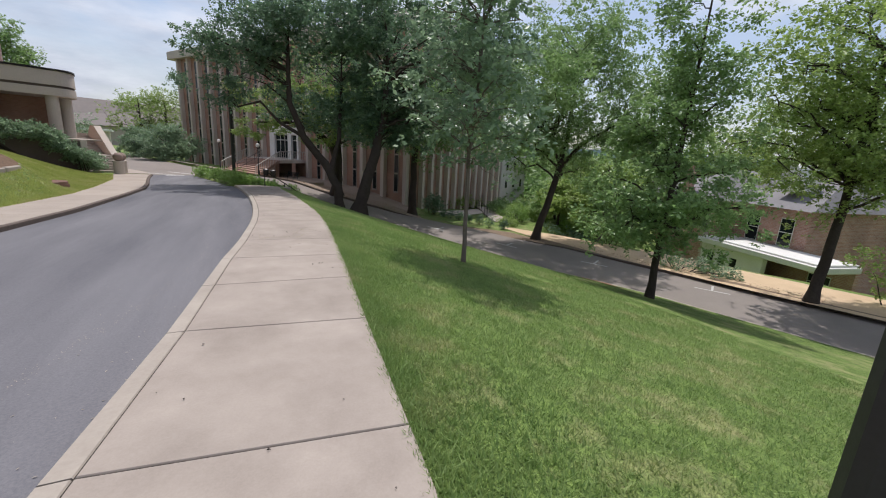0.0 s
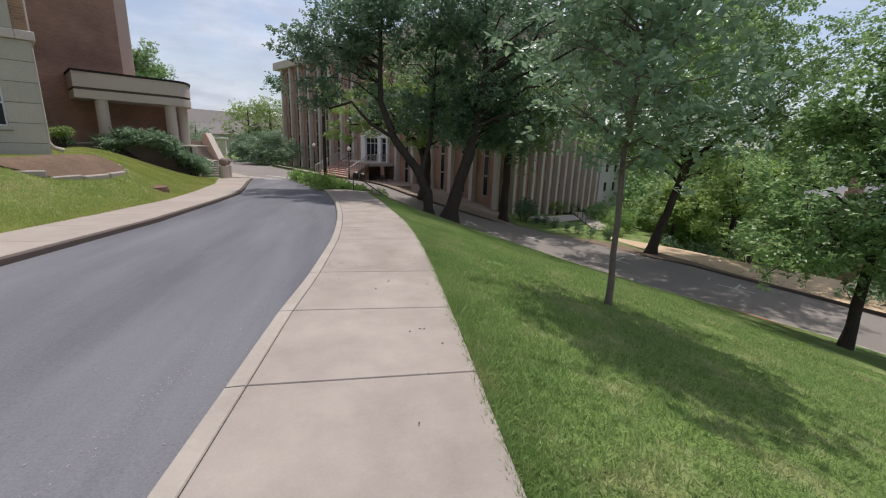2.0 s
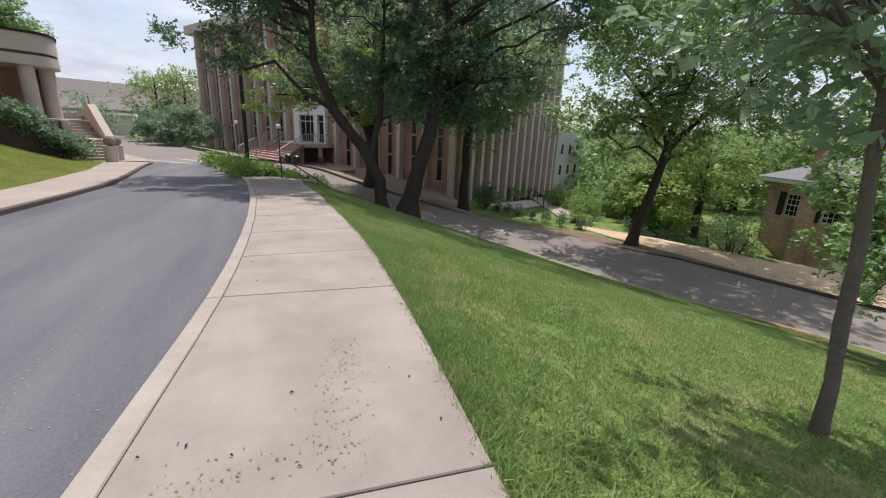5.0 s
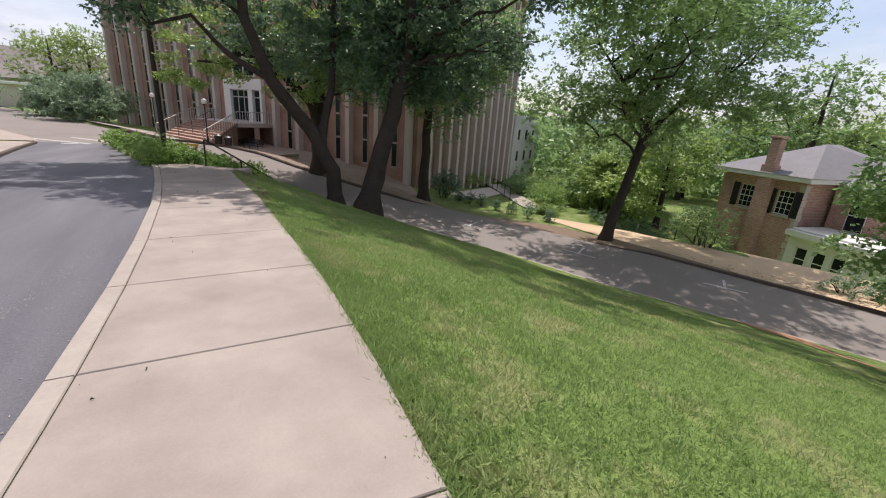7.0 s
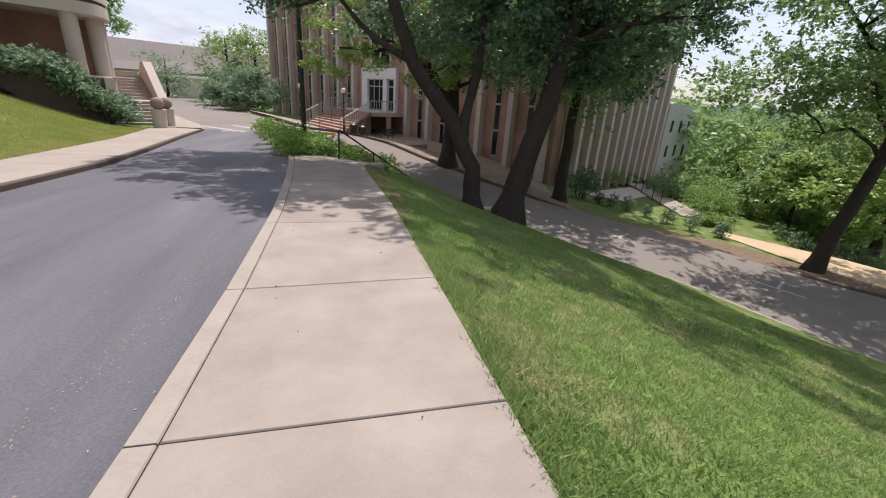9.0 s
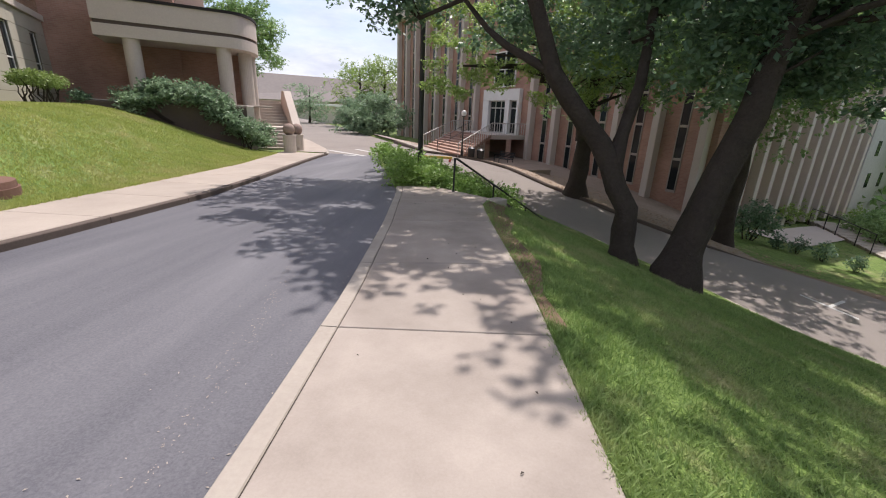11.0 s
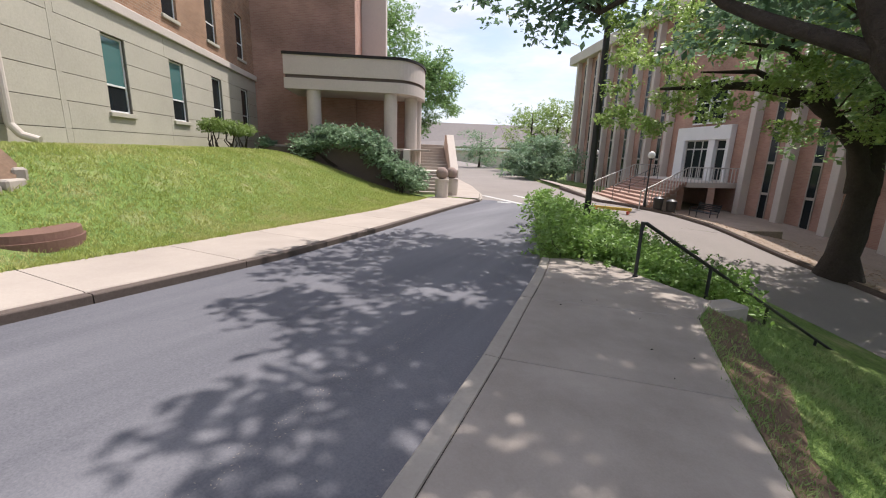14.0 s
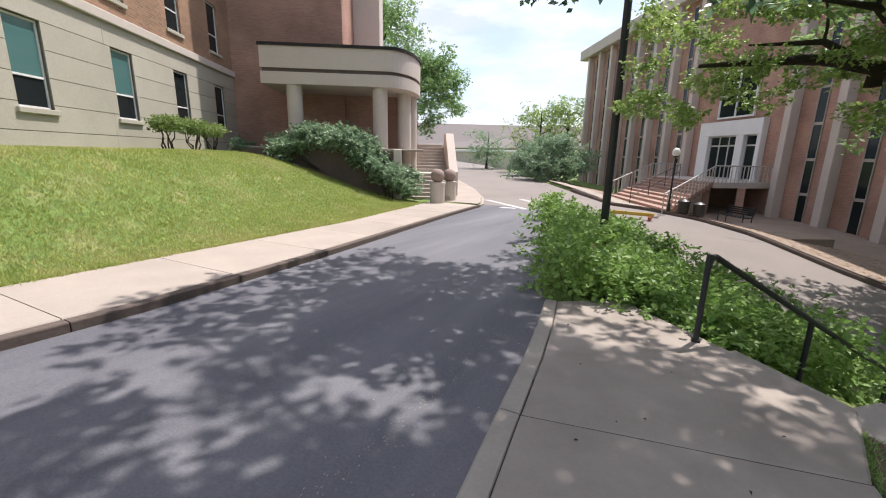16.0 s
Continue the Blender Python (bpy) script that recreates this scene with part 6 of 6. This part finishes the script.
# ---- trees further off ----
def far_tree(x, y, z, h, r, material, seed, label="leafy green tree in the distance", leaves=7000, size=0.3, name="deciduous_tree"):
    rng = np.random.default_rng(seed)
    cr = [(rng.normal() * 0.2 * r, rng.normal() * 0.2 * r, h * 0.66, r, r, h * 0.3), (rng.normal() * 0.5 * r, rng.normal() * 0.5 * r, h * 0.45, r * 0.75, r * 0.75, h * 0.2), (rng.normal() * 0.4 * r, rng.normal() * 0.4 * r, h * 0.85, r * 0.6, r * 0.6, h * 0.14)]
    if name == "small_tree":
        cr += [(0, 0, h * 0.27, r * 1.05, r * 1.05, h * 0.25), (0.4 * r, -0.3 * r, h * 0.3, r * 0.8, r * 0.8, h * 0.26)]
    return tree(name, (x, y, z), [[(0, 0, 0, 0.03 * h), (0.1, 0, h * 0.35, 0.022 * h), (0.15, 0.1, h * 0.65, 0.012 * h), (0.1, 0.1, h * 0.9, 0.004 * h)]], cr, leaves, size, material, M_BARK, seed, label, limbs=16, clump=r * 0.27, twig=2)


far_tree(-28.3, 68.5, -0.8, 13.5, 4.8, M_LEAF_MID, 201, "dense green tree behind the balcony", 30000, 0.3)
far_tree(-33.6, 68.0, -0.8, 21.0, 5.6, M_LEAF_MID, 202, "tall green tree behind the hall", 30000, 0.32)
far_tree(-13.5, 75.0, -1.4, 8.5, 3.6, M_LEAF_LIGHT, 203, "bright green tree beside the far road", 9000, 0.22)
far_tree(-11.0, 80.0, -1.4, 10.0, 4.2, M_LEAF_LIGHT, 204, "bright green tree beside the far road", 9000, 0.24)
far_tree(-8.6, 60.5, -1.7, 4.3, 2.7, M_LEAF_GREY, 205, "low spreading greyish tree beside the road", 22000, 0.19, "small_tree")
far_tree(-12.4, 66.5, -1.7, 3.8, 2.3, M_LEAF_GREY, 206, "low spreading greyish tree beside the road", 17000, 0.19, "small_tree")
far_tree(-22.5, 80.0, -1.3, 6.0, 3.2, M_LEAF_GREY, 207, "low spreading greyish tree beside the far road", 6000, 0.2, "small_tree")
WOODS = [(27.0, 30.5, 4.2, 2.0, 1), (30.0, 34.5, 4.6, 2.6, 0), (29.5, 27.4, 7.2, 3.0, 1), (33.5, 30.5, 6.2, 3.2, 0), (35.0, 37.5, 5.6, 3.2, 1), (41.0, 40.0, 6.6, 4.0, 0), (45.0, 46.0, 7.0, 4.5, 1), (46.0, 36.0, 8.5, 4.4, 0), (50.0, 38.0, 10.0, 5.0, 1),
         (54.0, 30.0, 12.0, 5.0, 1), (54.0, 14.0, 13.0, 5.0, 1), (36.0, 2.0, 9.5, 4.2, 1), (31.5, -4.0, 9.0, 4.0, 1), (58.0, 22.0, 13.0, 5.0, 0), (56.0, 8.0, 12.0, 5.2, 1), (47.0, -6.0, 11.0, 5.0, 0), (40.0, 4.5, 10.5, 3.6, 1),
         (60.0, 52.0, 11.0, 5.5, 0), (66.0, 40.0, 12.0, 5.5, 1), (56.0, 60.0, 10.0, 5.5, 0), (70.0, 26.0, 14.0, 6.0, 0), (75.0, 60.0, 12.0, 6.0, 1), (52.0, 20.0, 17.0, 5.6, 1), (50.0, 27.0, 15.0, 5.0, 0)]
for k, (x, y, h, r, m) in enumerate(WOODS):
    far_tree(x, y, far_z(x, y) - 0.05, h, r, (M_LEAF_MID, M_LEAF_LIGHT)[m], 300 + k, "leafy green tree in the gardens beyond the street" if x < 45 else "distant leafy green tree", 7000 if x < 45 else 4500, 0.26 if x < 45 else 0.36)

# ---- far buildings and hills ----
far_hall = thing("far_building", basis((-62.0, 150.0), (1.0, 0.12)), "long low beige building far along the road", "building")
bm = bmesh.new()
box(bm, -30.0, 0.0, -6.0, 70.0, 30.0, 3.0)
part("wall", bm, M_BEIGE, far_hall)
bm = bmesh.new()
vs = [bm.verts.new(p) for p in ((-32, -1, 3.0), (72, -1, 3.0), (72, 31, 3.0), (-32, 31, 3.0), (-32, 15, 12.6), (72, 15, 9.6))]
for f in ((0, 1, 5, 4), (1, 2, 5), (2, 3, 4, 5), (3, 0, 4), (3, 2, 1, 0)):
    bm.faces.new([vs[i] for i in f])
part("roof", bm, M_TILE, far_hall)
low_hall = thing("far_building", basis((-40.0, 112.0), (1.0, 0.2)), "low white walled building at the bend of the road", "building")
bm = bmesh.new()
box(bm, -14.0, 0.0, -3.0, 14.0, 8.0, 1.4, 0.05)
part("wall", bm, M_PALE, low_hall)
bm = bmesh.new()
box(bm, -14.6, -0.6, 1.4, 14.6, 8.6, 1.9, 0.05)
part("roof", bm, M_WHITE, low_hall)
vv, ff = [], []
for k in range(121):
    a = radians(-100 + 200 * k / 120)
    h = 26 + 16 * math.sin(3.1 * a + 0.4) + 9 * math.sin(7.3 * a) + 4 * math.sin(17 * a)
    vv += [(1500 * math.sin(a), 1500 * math.cos(a), -60), (1500 * math.sin(a), 1500 * math.cos(a), h), (1750 * math.sin(a), 1750 * math.cos(a), -60)]
for k in range(120):
    ff += [(3 * k, 3 * k + 3, 3 * k + 4, 3 * k + 1), (3 * k + 1, 3 * k + 4, 3 * k + 5, 3 * k + 2)]
tagged(mesh_ob("backdrop", vv, ff, M_HILL), "low wooded hills on the horizon, blue haze in their colour", "hills", kind="structure")

# ---- bare soil where the grass has worn away ----
tagged(strip("bare_soil", lambda y: walk_x(y) + 0.015, lambda y: walk_x(y) + 0.2 + 0.05 * (y - 17.5) + 0.12 * math.sin(2.3 * y), 17.8, 24.0, lambda x, y: right_z(x, y) + 0.012, M_SOIL, nx=6), "worn brown soil between walk and grass", "soil", kind="structure")
vv, ff = [], []
for k in range(20):
    a = 2 * math.pi * k / 20
    r = 1.0 + 0.35 * math.sin(3 * a + 1) + 0.15 * math.sin(7 * a)
    x, y = 14.9 + r * 0.6 * math.cos(a) + 0.5 * math.sin(a), 13.4 + 1.5 * r * math.sin(a)
    vv.append((x, y, right_z(x, y) + 0.02))
vv.append((14.9, 13.4, right_z(14.9, 13.4) + 0.02))
tagged(mesh_ob("bare_soil", vv, [(k, (k + 1) % 20, 20) for k in range(20)], M_CLAY), "worn patch of orange clay in the grass", "soil", kind="structure")

# ---- grass blades, litter, pebbles ----
def blades(name, spots, zf, rng, h, w, material, label, per=3):
    n = len(spots)
    base = np.repeat(np.array([(x, y, zf(x, y)) for x, y in spots]), per, axis=0)
    m = len(base)
    base[:, :2] += rng.normal(size=(m, 2)) * 0.025
    base[:, 2] -= 0.01
    ang = rng.random(m) * 2 * math.pi
    side = np.stack([np.cos(ang), np.sin(ang), np.zeros(m)], axis=1) * (w * (0.6 + 0.8 * rng.random(m)))[:, None]
    lean = rng.normal(size=(m, 3)) * 0.55
    lean[:, 2] = 1.0
    tip = base + lean * (h * (0.5 + rng.random(m)))[:, None]
    v = np.empty((m, 3, 3))
    v[:, 0], v[:, 1], v[:, 2] = base - side, base + side, tip
    me = bpy.data.meshes.new(name)
    me.vertices.add(m * 3)
    me.vertices.foreach_set("co", v.astype(np.float32).ravel())
    me.loops.add(m * 3)
    me.loops.foreach_set("vertex_index", np.arange(m * 3, dtype=np.int32))
    me.polygons.add(m)
    me.polygons.foreach_set("loop_start", (np.arange(m) * 3).astype(np.int32))
    me.polygons.foreach_set("loop_total", np.full(m, 3, np.int32))
    me.update(calc_edges=True)
    me.materials.append(material)
    return tagged(new(name, me), label, "grass", kind="stuff")


rng = np.random.default_rng(77)
spots = []
while len(spots) < 150000:
    y = -1.5 + 27.0 * rng.random()
    d = 9.0 * rng.random() ** 1.9
    x = walk_x(min(y, 24.0)) + 0.004 + d
    if x > near_x(y) - 0.15 or (y > 24.0 and x < 2.0 + (y - 24) * 1.3):
        continue
    if noise.noise(Vector((x * 0.8, y * 0.8, 3.0))) < -0.58 or (y > 17.8 and d < 0.25 + 0.05 * (y - 17.5) and rng.random() < 0.72):
        continue
    spots.append((x, y))
blades("grass", spots, right_z, rng, 0.045, 0.006, M_GRASS, "short green mown grass blades")
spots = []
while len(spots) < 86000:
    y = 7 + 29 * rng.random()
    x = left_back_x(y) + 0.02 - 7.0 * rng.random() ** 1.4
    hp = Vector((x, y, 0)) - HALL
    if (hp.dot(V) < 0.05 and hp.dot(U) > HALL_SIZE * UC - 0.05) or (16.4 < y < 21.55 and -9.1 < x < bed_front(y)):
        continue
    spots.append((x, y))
blades("grass", spots, left_z, rng, 0.06, 0.009, M_GRASS_SUN, "yellowish green lawn grass with sunlight put into its colour")


def scatter(name, spots, zf, rng, size, material, label, category, lift=0.012):
    verts, faces = [], []
    for x, y in spots:
        a = rng.random() * 6.28
        s = size * (0.5 + rng.random())
        z = zf(x, y) + 0.004
        c, q = math.cos(a) * s, math.sin(a) * s
        i = len(verts)
        verts += [(x - c, y - q, z), (x + q * 0.4, y - c * 0.4, z + lift), (x + c, y + q, z + lift * 0.3), (x - q * 0.4, y + c * 0.4, z + lift * 0.8)]
        faces += [(i, i + 1, i + 2), (i, i + 2, i + 3)]
    return tagged(mesh_ob(name, verts, faces, material), label, category, kind="stuff")


spots = [(0.85 + rng.normal() * 0.10 + 0.25 * t, 8.35 + 1.1 * t + rng.normal() * 0.10) for t in rng.random(160)]
scatter("leaf_litter", spots, wz, rng, 0.008, M_MOSS, "olive crumbled leaves and moss on the walk", "litter", 0.003)
spots = [(0.45 + rng.normal() * 0.25, 8.35 + abs(rng.normal()) * 0.12) for t in range(60)]
scatter("leaf_litter", spots, wz, rng, 0.009, M_MOSS, "olive crumbled leaves and moss on the walk", "litter", 0.003)
spots = []
for k in range(70):
    y = 0.5 + 25 * rng.random()
    spots.append((kerb_x(y) + 0.2 + (walk_x(y) - kerb_x(y) - 0.25) * rng.random(), y))
scatter("twigs_and_leaves", spots, wz, rng, 0.011, M_BARK, "small dark twigs and dry leaves on the walk", "litter")
spots = []
for k in range(420):
    y = 1 + 34 * rng.random()
    spots.append((kerb_x(y) - 0.05 - 0.9 * rng.random() ** 2.2, y))
scatter("road_grit", spots, road_z, rng, 0.009, M_KERB, "pale grit along the road edge", "grit", 0.004)
spots = []
for k in range(2600):
    y = 30 + 21 * rng.random()
    x = far_x(y) + 0.25 + 5.0 * rng.random()
    if x < 7.0 + (51.0 - y) * 0.587:
        spots.append((x, y))
scatter("dry_leaves", spots, lambda x, y: far_z(x, y) + 0.055, rng, 0.07, M_DRYLEAF, "dry brown leaves strewn over the plaza", "litter")
spots = []
for k in range(900):
    y = 8 + 28 * rng.random()
    spots.append((far_x(y) + 0.2 + (1.4 + 1.1 * smooth(20, 25, y)) * rng.random(), y))
scatter("dry_leaves", spots, lambda x, y: far_z(x, y) + 0.025, rng, 0.06, M_DRYLEAF, "dry brown leaves on the bare verge", "litter")
spots = []
for k in range(1800):
    y = 0.5 + 26 * rng.random()
    spots.append((kerb_x(y) - 0.62 - 0.25 * math.sin(0.7 * y) + rng.normal() * 0.05, y))
scatter("road_scuffs", spots, road_z, rng, 0.0065, M_WALK_TAN, "pale chalky scuffs along the road", "grit", 0.0)
